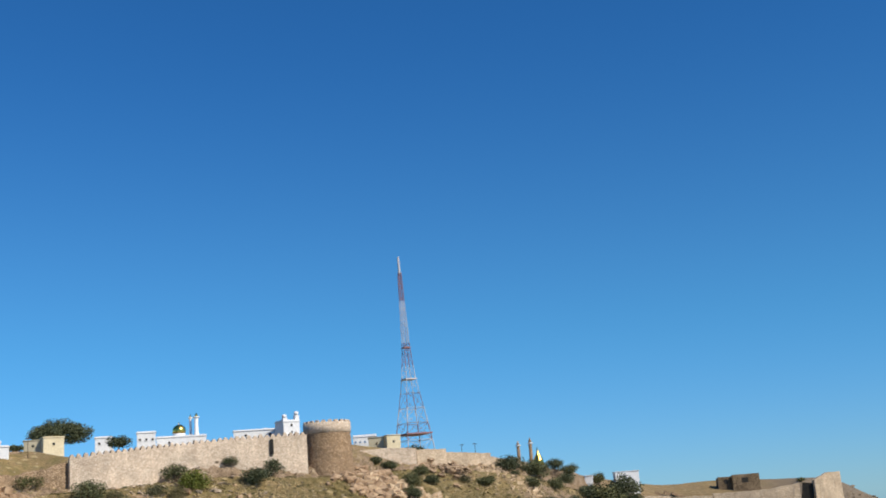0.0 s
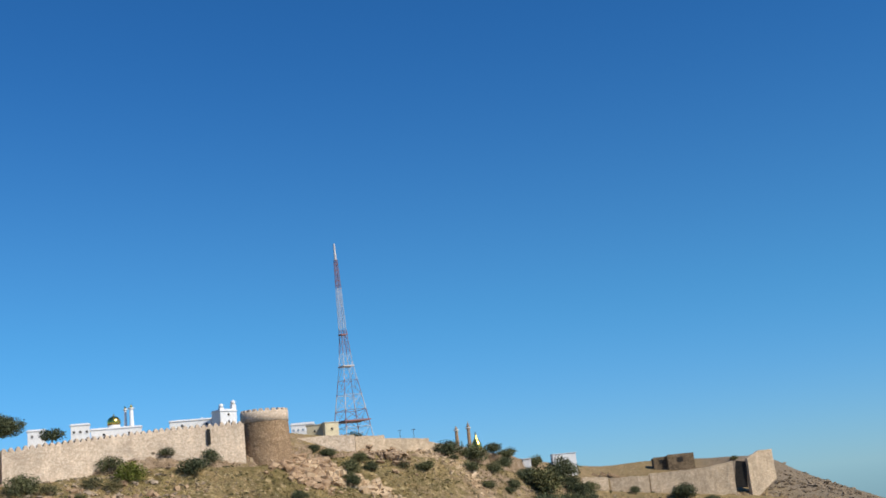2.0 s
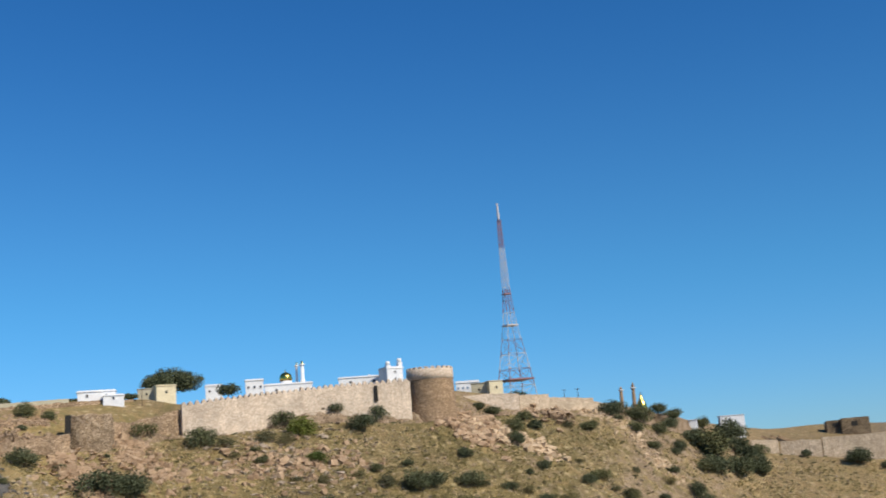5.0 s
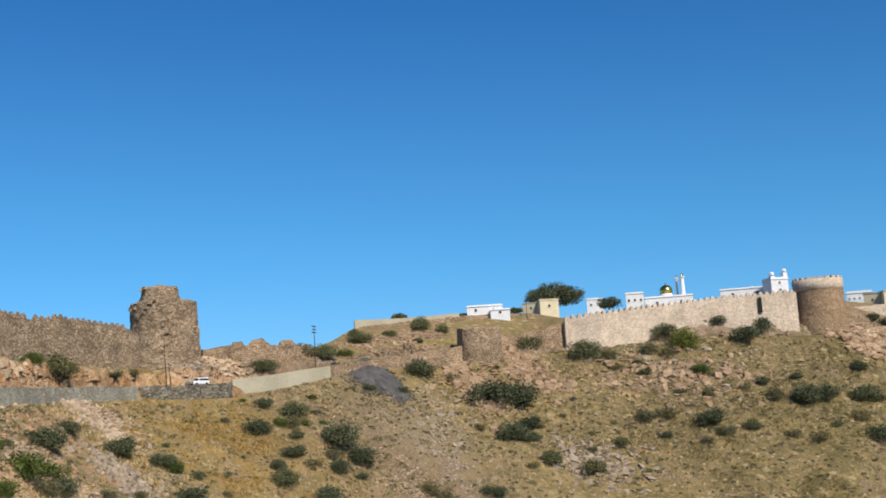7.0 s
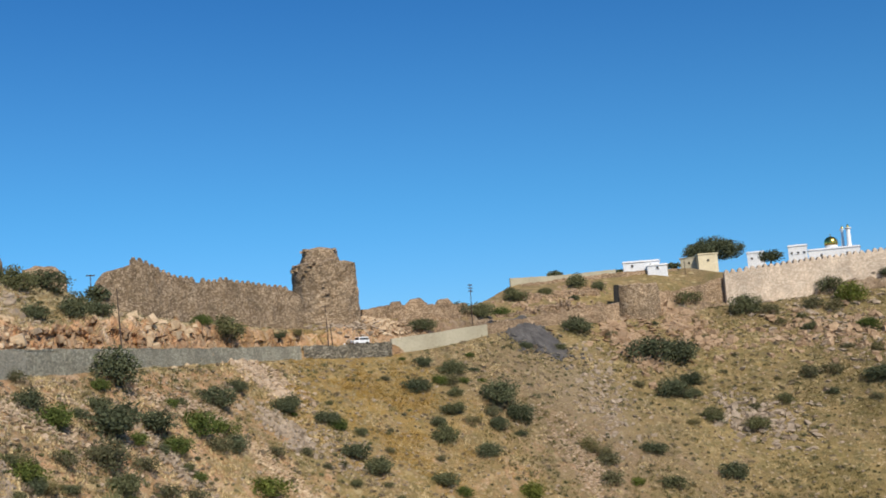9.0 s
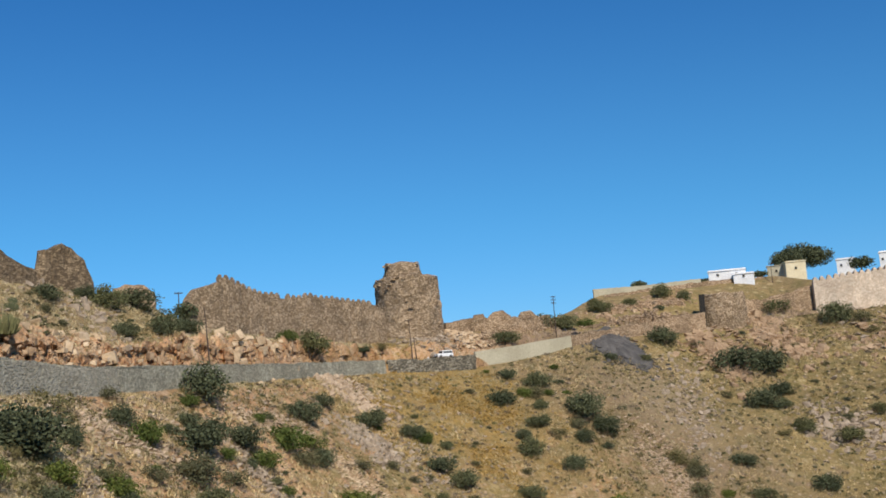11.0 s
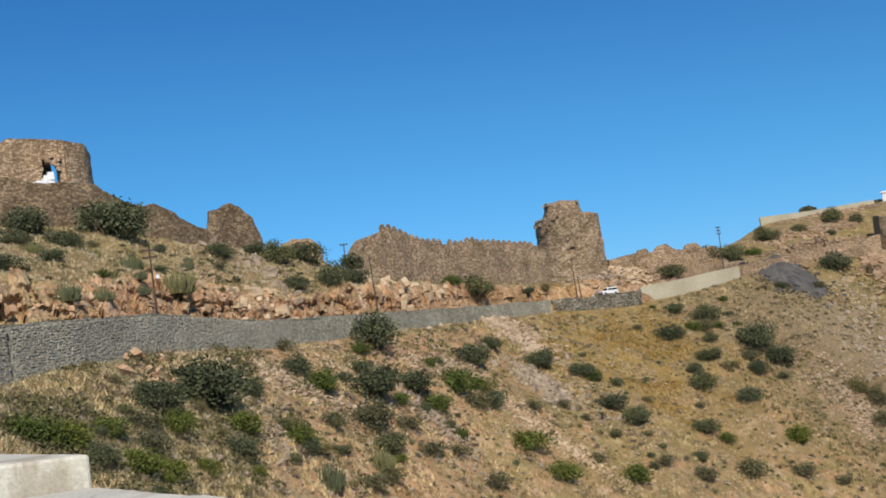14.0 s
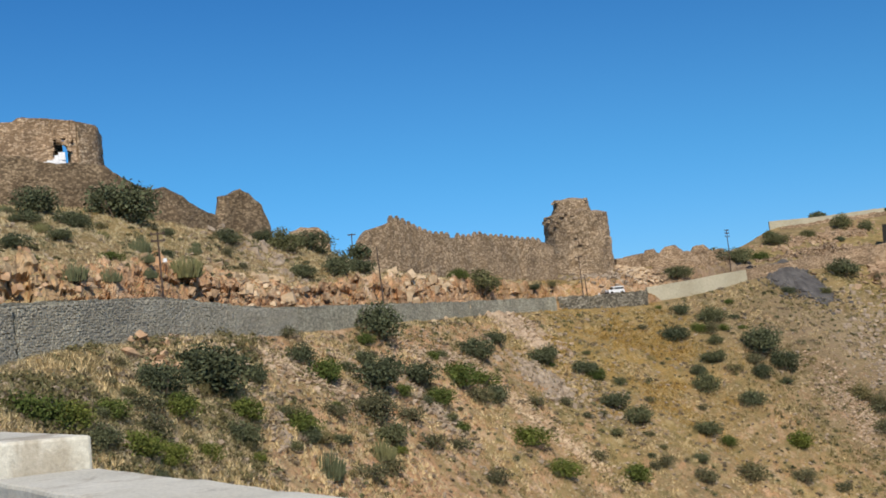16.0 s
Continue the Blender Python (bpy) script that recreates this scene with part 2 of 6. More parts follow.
def stained_concrete():
    n = Nodes("weathered_concrete", 0.9)
    base = n.ramp(n.noise(0.9, 6, 0.65), [(0.3, (0.5, 0.475, 0.385)), (0.7, (0.72, 0.69, 0.585))])
    brown = n.ramp(n.noise(0.7, 5, 0.7, (1.3, 1.3, 0.6), 0.7), [(0.55, 0.0), (0.63, 1.0)])
    col = n.mix(n.math("MULTIPLY", brown, 0.55), base, (0.3, 0.24, 0.16))
    moss = n.ramp(n.noise(3.0, 6, 0.8), [(0.58, 0.0), (0.7, 1.0)])
    col = n.mix(n.math("MULTIPLY", moss, 0.5), col, (0.2, 0.19, 0.15))
    grit = n.noise(30, 4, 0.7)
    col = n.mix(1.0, col, n.ramp(grit, [(0.25, 0.78), (0.75, 1.15)]), "MULTIPLY")
    return n.done(col, n.math("ADD", grit, n.math("MULTIPLY", n.noise(5, 4), 2.0)), 0.5, 0.012)


M_CONCRETE = stained_concrete()
M_DARK = mottled("dark_opening_and_shade", (0.02, 0.02, 0.02), (0.04, 0.036, 0.03), 1, 4, bump=0.1)
M_GOLD = mottled("gold_leaf", (0.75, 0.5, 0.1), (0.9, 0.62, 0.16), 1.0, 6, 0.25, 0.05, 0.02, 1.0)
M_RED = mottled("red_mast_paint", (0.24, 0.12, 0.12), (0.32, 0.17, 0.16), 0.2, 4, 0.5, 0.05)
M_MASTWHITE = mottled("white_mast_paint", (0.5, 0.49, 0.5), (0.62, 0.61, 0.61), 0.2, 4, 0.5, 0.05)
M_STEEL = mottled("rusty_pole_steel", (0.05, 0.035, 0.028), (0.1, 0.07, 0.055), 1.5, 8, 0.7, 0.2)
M_BARK = mottled("bark", (0.1, 0.075, 0.05), (0.2, 0.15, 0.11), 2, 12)
M_LEAF = foliage("acacia_leaf", (0.06, 0.07, 0.037), (0.14, 0.155, 0.085))
M_LEAF_BRIGHT = foliage("bright_leaf", (0.055, 0.08, 0.02), (0.135, 0.165, 0.045))
M_LEAF_GREY = foliage("grey_leaf", (0.075, 0.078, 0.04), (0.17, 0.16, 0.088))
M_LEAF_PALE = foliage("spurge_stem", (0.1, 0.115, 0.06), (0.19, 0.2, 0.11))
M_GRASS = foliage("dry_grass", (0.41, 0.335, 0.185), (0.68, 0.57, 0.36))
M_GRASS_OCHRE = foliage("ochre_grass", (0.3, 0.195, 0.055), (0.5, 0.36, 0.13))
M_GRASS_OLIVE = foliage("olive_grass", (0.13, 0.115, 0.045), (0.3, 0.25, 0.11))
M_TWIG = foliage("dry_twigs", (0.13, 0.1, 0.065), (0.3, 0.24, 0.17))
M_CARWHITE = mottled("white_car_paint", (0.78, 0.78, 0.78), (0.82, 0.82, 0.82), 1, 5, 0.3, 0.0)
M_GLASS = mottled("dark_car_glass", (0.02, 0.025, 0.03), (0.03, 0.035, 0.04), 1, 5, 0.08, 0.0)
M_TYRE = mottled("tyre_rubber", (0.02, 0.02, 0.02), (0.035, 0.035, 0.035), 2, 9)


# ---- shape helpers ----
def raw(name, verts, faces, material, smooth=False):
    me = bpy.data.meshes.new(name)
    me.from_pydata([tuple(map(float, v)) for v in verts], [], [tuple(map(int, f)) for f in faces])
    me.materials.append(material)
    if smooth:
        me.polygons.foreach_set("use_smooth", [True] * len(me.polygons))
    me.update()
    return me


def part(name, data, material=None, parent=None, label=""):
    """Links a mesh or bmesh as one object under a thing or part."""
    if isinstance(data, bmesh.types.BMesh):
        me = bpy.data.meshes.new(name)
        bmesh.ops.recalc_face_normals(data, faces=data.faces)
        data.to_mesh(me)
        data.free()
        me.materials.append(material)
        data = me
    ob = new(name, data)
    ob.parent = parent
    return tagged(ob, label)


def thing(name, at, label, category, group="", kind="", turn=0.0):
    ob = new(name)
    ob.matrix_basis = pose(*at, 0, 0, turn)
    return tagged(ob, label, category, group, kind)


def add_box(bm, lo, hi, taper=0.0, bevel=0.0, turn=None):
    vs = []
    for z, k in ((lo[2], 0.0), (hi[2], taper)):
        for x, y in ((lo[0] + k, lo[1] + k), (hi[0] - k, lo[1] + k), (hi[0] - k, hi[1] - k), (lo[0] + k, hi[1] - k)):
            vs.append(bm.verts.new((x, y, z)))
    fs = [bm.faces.new([vs[i] for i in f]) for f in ((3, 2, 1, 0), (4, 5, 6, 7), (0, 1, 5, 4), (1, 2, 6, 5), (2, 3, 7, 6), (3, 0, 4, 7))]
    if bevel:
        es = list({e for f in fs for e in f.edges})
        bmesh.ops.bevel(bm, geom=es, offset=bevel, segments=2, affect="EDGES", profile=0.5)
    if turn is not None:
        bmesh.ops.transform(bm, matrix=turn, verts=[v for v in bm.verts if v.is_valid])
    return bm


def box(lo, hi, taper=0.0, bevel=0.0):
    return add_box(bmesh.new(), lo, hi, taper, bevel)


def add_rod(bm, a, b, r0, r1=None, n=8):
    a, b = Vector(a), Vector(b)
    r1 = r0 if r1 is None else r1
    q = (b - a).to_track_quat("Z", "Y")
    rings = []
    for c, r in ((a, r0), (b, r1)):
        rings.append([bm.verts.new(c + q @ Vector((r * math.cos(i * math.tau / n), r * math.sin(i * math.tau / n), 0))) for i in range(n)])
    for i in range(n):
        bm.faces.new((rings[0][i], rings[0][(i + 1) % n], rings[1][(i + 1) % n], rings[1][i]))
    bm.faces.new(rings[0][::-1])
    bm.faces.new(rings[1])
    return bm


def rod(a, b, r0, r1=None, n=8):
    return add_rod(bmesh.new(), a, b, r0, r1, n)


def lathe(profile, n=24):
    """A closed turned body from (radius, height) pairs."""
    bm = bmesh.new()
    rings = []
    for r, z in profile:
        rings.append([bm.verts.new((r * math.cos(i * math.tau / n), r * math.sin(i * math.tau / n), z)) for i in range(n)])
    for a, b in zip(rings, rings[1:]):
        for i in range(n):
            f = bm.faces.new((a[i], a[(i + 1) % n], b[(i + 1) % n], b[i]))
            f.smooth = True
    bm.faces.new(rings[0][::-1])
    bm.faces.new(rings[-1])
    return bm


LATTICE = np.random.RandomState(5).rand(256, 256)


def field(x, y, octaves=4, gain=0.5):
    """Smooth value noise in -1..1 over plan coordinates."""
    x, y = np.asarray(x, float), np.asarray(y, float)
    out, amp, tot = 0.0, 1.0, 0.0
    for o in range(octaves):
        u, v = x * 2 ** o + 17.3 * o, y * 2 ** o + 5.1 * o
        i, j = np.floor(u).astype(int), np.floor(v).astype(int)
        fu, fv = u - i, v - j
        fu, fv = fu * fu * (3 - 2 * fu), fv * fv * (3 - 2 * fv)
        L = lambda a, b: LATTICE[a % 256, b % 256]
        val = (L(i, j) * (1 - fu) + L(i + 1, j) * fu) * (1 - fv) + (L(i, j + 1) * (1 - fu) + L(i + 1, j + 1) * fu) * fv
        out, tot, amp = out + amp * (2 * val - 1), tot + amp, amp * gain
    return out / tot


# ---- the lie of the land: lines of the plan by bearing ----
def line(*rows):
    """Columns over the bearing, rounded off a little."""
    a = np.array(rows, float)
    grid = np.arange(-180, 180.01, 0.25)
    k = np.exp(-0.5 * (np.arange(-6, 7) / 2.2) ** 2)
    cols = []
    for c in range(1, a.shape[1]):
        v = np.interp(grid, a[:, 0], a[:, c])
        cols.append(np.convolve(np.pad(v, 6, mode="edge"), k / k.sum(), "valid"))
    return lambda az, c=0: np.interp(az, grid, cols[c])


# foot of the slope: bearing, distance
FOOT = line((-180, 150), (-110, 40), (-80, 48), (-64, 60), (-56, 82), (-51, 98), (-45, 122), (-37, 158), (-33, 175), (-28, 195), (-22, 222),
            (-17, 238), (-10, 252), (-5, 260), (0, 275), (10, 330), (20, 390), (45, 420), (180, 150))
# outer edge of the upper road: bearing, distance, ground below the wall, top of the wall
ROAD = line((-180, 260, -8, -8), (-110, 80, 0, 4.5), (-80, 84, 0.5, 5.3), (-64.5, 98, 1.7, 6.3), (-60, 109, 3.2, 6.85), (-56.2, 125, 4.1, 7.65), (-51, 150, 3.9, 6.8),
            (-45.7, 178, 4.8, 7.35), (-37.4, 248, 6.35, 8.65), (-33, 261, 5.9, 9.5), (-28.4, 284, 10.0, 12.3),
            (-25, 305, 12.2, 14.6), (-22.2, 321, 12.3, 13.4), (-17, 341, 14.6, 14.9), (-10, 360, 17.3, 17.5), (-5, 368, 15.5, 15.7),
            (0, 402, 17.5, 17.7), (4, 420, 14, 14.2), (10, 480, -1.5, -1.3), (17, 492, -9.5, -9.3), (22, 500, -16, -16), (45, 520, -40, -40), (180, 260, -8, -8))
# top of the cut bank, or foot of the fort's walls
BENCH = line((-180, 290, -8, 0), (-110, 94, 9, 0), (-64.5, 110, 12.0, 0), (-60, 121, 11.3, 0), (-56.2, 137, 11.5, 0), (-51, 162, 10.4, 0), (-45.7, 190, 10.8, 0), (-41, 225, 12.0, 0), (-37.4, 259, 12.5, 0),
             (-33, 274, 12.3, 0), (-28.4, 298, 14.0, 0), (-25, 318, 17, 0), (-22.2, 333, 15.8, 0), (-17, 351, 17.5, 0), (-10, 368, 20.8, 0),
             (-5, 382, 20.0, 0), (0, 415, 20.0, 0), (4, 436, 17.5, 0), (10, 500, -1.0, 0), (17, 508, -8, 0), (22, 520, -17, 0), (45, 540, -42, 0), (180, 290, -8, 0))
# crest and the ground behind it
CREST = line((-180, 330, -6, -6), (-110, 150, 25, 26), (-64, 166, 24.6, 27), (-58.6, 169, 23.5, 26), (-54, 179, 21.9, 22.5), (-51, 188, 19.6, 19.6), (-49, 201, 19.8, 19.6),
             (-46.5, 216, 16.4, 16.4), (-41, 248, 14.3, 14.2), (-37.7, 272, 14.4, 14.4), (-34.4, 290, 16.2, 16), (-31, 297, 17.2, 17),
             (-28.6, 314, 19, 19), (-27.0, 349, 25.6, 26.5), (-22, 364, 28.2, 29), (-18.5, 371, 28.4, 29.3), (-16.8, 358, 25.0, 25.3), (-10, 374, 27.8, 28.2),
             (-5, 392, 27.5, 28), (0, 421, 23.3, 23.6), (4, 442, 18.3, 18.4), (6, 452, 15.2, 15.2), (8.4, 510, 11.3, 11), (10.7, 540, 8, 7.8), (13, 560, 9.5, 9),
             (17, 575, 7, 6.4), (18.4, 580, 6.5, 6), (19.5, 583, -2, -3), (21.5, 590, -11, -13), (24, 600, -22, -25), (45, 620, -45, -50), (180, 330, -6, -6))
BANK = 6.8      # width of the road bench


def profile(az):
    """Distances and heights of the ground's break lines along a bearing."""
    f, w, b, t = FOOT(az), ROAD(az, 0), ROAD(az, 1), ROAD(az, 2)
    k, kz, c, cz, ct = BENCH(az, 0), BENCH(az, 1), CREST(az, 0), CREST(az, 1), CREST(az, 2)
    one = np.ones_like(f)
    road = t - np.clip((t - b) * 0.3, 0, 0.75)
    ri = np.minimum(w + BANK, k - 2.2)
    r = [0 * one, 2.2 * one, 3.9 * one, 7 * one, 0.3 * f, 0.62 * f, f, w - 0.1, w + 0.45, ri, k, c - 0.4, c + 1.6, c + 60, c + 260, 2200 * one, 4900 * one]
    z = [-1.6 * one, -1.6 * one, -1.75 * one, -4.2 * one, -0.36 * f * 0.62, -0.31 * f * 0.8, -0.175 * f, b, road, road + 0.1, kz, cz, ct, ct + 0.3, ct - 50, -170 * one, -172 * one]
    return np.array(r), np.array(z)


ROWS = [1, 2, 3, 10, 10, 24, 104, 2, 6, 40, 50, 3, 6, 8, 10, 8]


def height(x, y):
    """Ground height under plan points."""
    x, y = np.atleast_1d(np.asarray(x, float)), np.atleast_1d(np.asarray(y, float))
    az, r = np.degrees(np.arctan2(x, y)), np.hypot(x, y)
    R, Z = profile(az)
    out = np.empty_like(r)
    for i in range(len(r)):
        out[i] = np.interp(r[i], R[:, i], Z[:, i])
    return level_lane(x, y, out + rough(x, y, r, R))


def level_lane(x, y, z):
    """The lane at the viewpoint is level up to its parapet."""
    s = (x + 8.6) * 0.2245 + (y - 5.0) * 0.9745
    w = np.clip(1 - s / 0.5, 0, 1) * np.clip((60 - np.hypot(x, y)) / 20, 0, 1)
    return z * (1 - w) - 1.62 * w


def rough(x, y, r, R):
    """Unevenness of the ground: none on roads, gullies and knolls on the slopes."""
    on_road = np.clip((r - R[7]) / 1.5, 0, 1) * np.clip((R[9] + 0.5 - r) / 1.0, 0, 1)
    slope = np.clip((r - 30) / 40, 0, 1) * np.clip((R[11] + 40 - r) / 60, 0.0, 1)
    edge = np.clip(np.abs(r - R[7]) / 5, 0.15, 1) * np.clip(np.abs(r - R[11]) / 5, 0.3, 1)
    n = 2.2 * field(x / 34, y / 34, 3) + 0.9 * field(x / 7, y / 7, 4, 0.6)
    bank = np.clip((r - R[9]) / 1.0, 0, 1) * np.clip((R[10] + 5 - r) / 4, 0, 1)
    crag = 2.6 * np.abs(field(x / 3.2, y / 3.2, 3)) - 0.5 + 0.9 * field(x / 1.1, y / 1.1, 2)
    return (n * edge + crag * bank) * slope * (1 - on_road)


def cells(u, v, seed):
    """A random number for each cell of a slanting brickwork grid."""
    j = np.floor(v + 0.35 * field(u / 3, v / 3, 2)).astype(int)
    i = np.floor(u + 0.5 * (j % 2) + 0.4 * field(u / 2 + seed, v + seed, 2)).astype(int)
    return LATTICE[(i * 7 + seed) % 256, (j * 13 + seed * 3) % 256]


def jointed(u, z):
    """How far the blocks and hollows of a fractured rock face stand back."""
    lean = u + 0.35 * z
    back = 2.6 * (cells(lean / 3.4, z / 2.6, 11) - 0.5) + 1.3 * (cells(lean / 1.25, z / 1.1, 29) - 0.5) + 0.5 * (cells(lean / 0.6, z / 0.5, 47) - 0.5)
    cave = 2.4 * np.clip(field(u / 9.0 + 3, z / 4.0, 2) - 0.25, 0, 1)
    return back + cave + 0.7 * field(u / 5, z / 3, 3)


def build_ground():
    az = np.concatenate([np.arange(-180, -72, 2.0), np.arange(-72, -36, 0.09), np.arange(-36, 27, 0.12), np.arange(27, 180, 2.0)])
    R, Z = profile(az)
    rr, zz = [], []
    for k, n in enumerate(ROWS):
        for i in range(n):
            u = i / n
            rr.append(R[k] * (1 - u) + R[k + 1] * u)
            zz.append(Z[k] * (1 - u) + Z[k + 1] * u)
    rr, zz = np.array(rr)[1:], np.array(zz)[1:]
    rr, zz = np.vstack([rr, R[-1]]), np.vstack([zz, Z[-1]])
    A = np.radians(az)[None, :]
    x, y = rr * np.sin(A), rr * np.cos(A)
    for i in range(len(rr)):
        zz[i] = level_lane(x[i], y[i], zz[i] + rough(x[i], y[i], rr[i], R))
    lift = np.clip((rr - R[9]) / 0.6, 0, 1) * np.clip((R[10] - rr) / 1.2, 0, 1) * ((az > -75) & (az < -37.5))
    along = np.cumsum(np.hypot(np.gradient(x[70]), np.gradient(y[70])))[None, :] * np.ones_like(rr)
    jut = jointed(along, zz) * lift
    x, y = x + np.sin(A) * jut, y + np.cos(A) * jut
    m, n = rr.shape
    verts = np.stack([x, y, zz], -1).reshape(-1, 3)
    i, j = np.meshgrid(np.arange(m - 1), np.arange(n), indexing="ij")
    jn = (j + 1) % n
    faces = np.stack([i * n + j, i * n + jn, (i + 1) * n + jn, (i + 1) * n + j], -1).reshape(-1, 4)[:, ::-1]
    me = raw("ground", np.vstack([verts, [[0, 0, -1.6]]]), faces, M_HILL)
    bm = bmesh.new()
    bm.from_mesh(me)
    bm.verts.ensure_lookup_table()
    for q in range(n):
        bm.faces.new((bm.verts[q], bm.verts[m * n], bm.verts[(q + 1) % n]))
    bmesh.ops.recalc_face_normals(bm, faces=bm.faces)
    bm.to_mesh(me)
    bm.free()
    return tagged(new("ground", me), "dry grassy and rocky hillside with orange cut banks", "hillside", kind="structure")


build_ground()


def strip(name, azs, offs, lift, material, label):
    """A paved strip that follows the road bench."""
    v, f = [], []
    for a in azs:
        for o in offs:
            p = P(a, float(ROAD(a, 0)) + o)
            t, b = float(ROAD(a, 2)), float(ROAD(a, 1))
            v.append((p.x, p.y, t - min(max((t - b) * 0.3, 0), 0.75) + lift))
    n = len(offs)
    for i in range(len(azs) - 1):
        for j in range(n - 1):
            f.append((i * n + j, i * n + j + 1, (i + 1) * n + j + 1, (i + 1) * n + j))
    return tagged(new(name, raw(name, v, f, material)), label, "road", kind="structure")


strip("road", np.arange(-80, -23.5, 0.5), (0.6, 2.5, 4.5, 6.4), 0.06, M_ROAD, "narrow asphalt hill road behind a stone wall")


# ---- walls ----
def wall_mesh(name, plan, thick, material, seg=0.7, rows=7, jag=0.0, wob=0.1, sink=1.5, seed=0.0, batter=0.0):
    """A solid wall along plan rows (bearing, distance, base, top) with an uneven face and a worn top."""
    pts = [P(a, r) for a, r, *_ in plan]
    s = [0.0]
    for a, b in zip(pts, pts[1:]):
        s.append(s[-1] + (b - a).length)
    n = max(3, int(s[-1] / seg) + 1)
    u = np.linspace(0, s[-1], n)
    X, Y = np.interp(u, s, [p.x for p in pts]), np.interp(u, s, [p.y for p in pts])
    B, T = np.interp(u, s, [p[2] for p in plan]) - sink, np.interp(u, s, [p[3] for p in plan])
    T = T + jag * field(u / 2.2 + seed, u * 0 + seed, 4, 0.7)
    dx, dy = np.gradient(X), np.gradient(Y)
    ln = np.hypot(dx, dy)
    nx, ny = -dy / ln, dx / ln
    flip = np.where(nx * X + ny * Y > 0, -1, 1)      # towards the viewpoint's side
    nx, ny = nx * flip, ny * flip
    loops = []
    for side in (1, -1):
        hs = np.linspace(0, 1, rows)
        for h in (hs if side == 1 else hs[::-1]):
            z = B + (T - B) * h
            w = side * thick / 2 + side * batter * (1 - h) + wob * field(u / 1.7 + seed * 3, z / 1.3 + side * 9, 3)
            loops.append(np.stack([X + nx * w, Y + ny * w, z + (0.2 * jag * field(u + 7, u * 0 + side, 2) if h == 1 else 0)], -1))
    L = np.array(loops)
    m = len(L)
    v = L.transpose(1, 0, 2).reshape(-1, 3)
    f = [(i * m + j, i * m + (j + 1) % m, (i + 1) * m + (j + 1) % m, (i + 1) * m + j) for i in range(n - 1) for j in range(m)]
    f += [tuple(range(m)), tuple(range((n - 1) * m, n * m))[::-1]]
    me = raw(name, v, f, material)
    bm = bmesh.new()
    bm.from_mesh(me)
    bmesh.ops.recalc_face_normals(bm, faces=bm.faces)
    bm.to_mesh(me)
    bm.free()
    return me, (X, Y, T, nx, ny, u)


def merlons(host, data, start, stop, pitch, size, material, name="merlon", skip=0.0, seed=1):
    """Rounded teeth on a wall's top, one object each on shared meshes."""
    X, Y, T, nx, ny, u = data
    rnd = random.Random(seed)
    w, d, h = size
    shapes = []
    for k in range(3):
        bm = bmesh.new()
        add_box(bm, (-w / 2, -d / 2, -0.5), (w / 2, d / 2, h * (0.62 - 0.1 * k)), 0.02)
        add_box(bm, (-w * 0.36, -d * 0.45, h * (0.5 - 0.1 * k)), (w * 0.36, d * 0.45, h * (1 - 0.12 * k)), w * 0.14)
        me = bpy.data.meshes.new(name)
        bmesh.ops.recalc_face_normals(bm, faces=bm.faces)
        bm.to_mesh(me)
        bm.free()
        me.materials.append(material)
        shapes.append(me)
    s = start
    while s < stop:
        x, y, z = np.interp(s, u, X), np.interp(s, u, Y), np.interp(s, u, T)
        ax, ay = np.interp(s, u, nx), np.interp(s, u, ny)
        if rnd.random() >= skip:
            ob = part(name, rnd.choice(shapes), parent=host)
            ob.matrix_basis = pose(x, y, z - 0.05, rnd.uniform(-2, 2), rnd.uniform(-2, 2), math.degrees(math.atan2(ay, ax)) + 90)
        s += pitch * rnd.uniform(0.92, 1.08)


def plan_from_road(azs, off=0.0, lift=0.0):
    return [(a, float(ROAD(a, 0)) + off, float(ROAD(a, 1)), float(ROAD(a, 2)) + lift) for a in azs]


retaining = thing("retaining_wall", (0, 0, 0), "long grey rubble retaining wall below the hill road", "retaining wall", kind="structure")
me, d = wall_mesh("stone_face", plan_from_road(np.arange(-62.95, -37.3, 0.5)), 0.6, M_RUBBLE_GREY, 0.8, 7, 0.1, 0.12, 2.2, 1.0, 0.25)
part("stone_face", me, parent=retaining)
me, d = wall_mesh("stone_face", plan_from_road(np.arange(-80, -62.9, 0.5), -0.35, -0.1), 0.7, M_RUBBLE_GREY, 0.8, 7, 0.1, 0.12, 2.2, 2.0, 0.25)
part("stone_face", me, parent=retaining)
me, d = wall_mesh("coping", [(a, r, t - 0.02, t + 0.16) for a, r, b, t in plan_from_road(np.arange(-80, -37.3, 0.5))], 0.62, M_RUBBLE_GREY, 0.6, 3, 0.25, 0.03, 0.0, 1.0)
part("coping", me, parent=retaining, label="rough cement coping")
broken = thing("broken_wall", (0, 0, 0), "low broken dark stone wall beside the hill road", "retaining wall", kind="structure")
me, d = wall_mesh("stone_face", [(-37.3, 248, 6.6, 8.7), (-36, 251.6, 6.5, 8.5), (-34.5, 256.2, 6.4, 8.8), (-33.05, 260.6, 6.2, 9.1)], 0.6, M_RUBBLE_WORN, 0.4, 7, 0.55, 0.3, 2.0, 4.0)
part("stone_face", me, parent=broken)
rendered = thing("rendered_wall", (0, 0, 0), "pale cement rendered retaining wall at the road bend", "retaining wall", kind="structure")
me, d = wall_mesh("wall_face", [(-33.05, 262, 5.9, 9.6), (-31, 270, 6.6, 10.6), (-29.6, 277, 7.0, 11.6), (-28.4, 284, 9.8, 12.35)], 0.5, M_PLASTER_GREY, 0.8, 6, 0.06, 0.04, 2.5, 2.0, 0.2)
part("wall_face", me, parent=rendered)
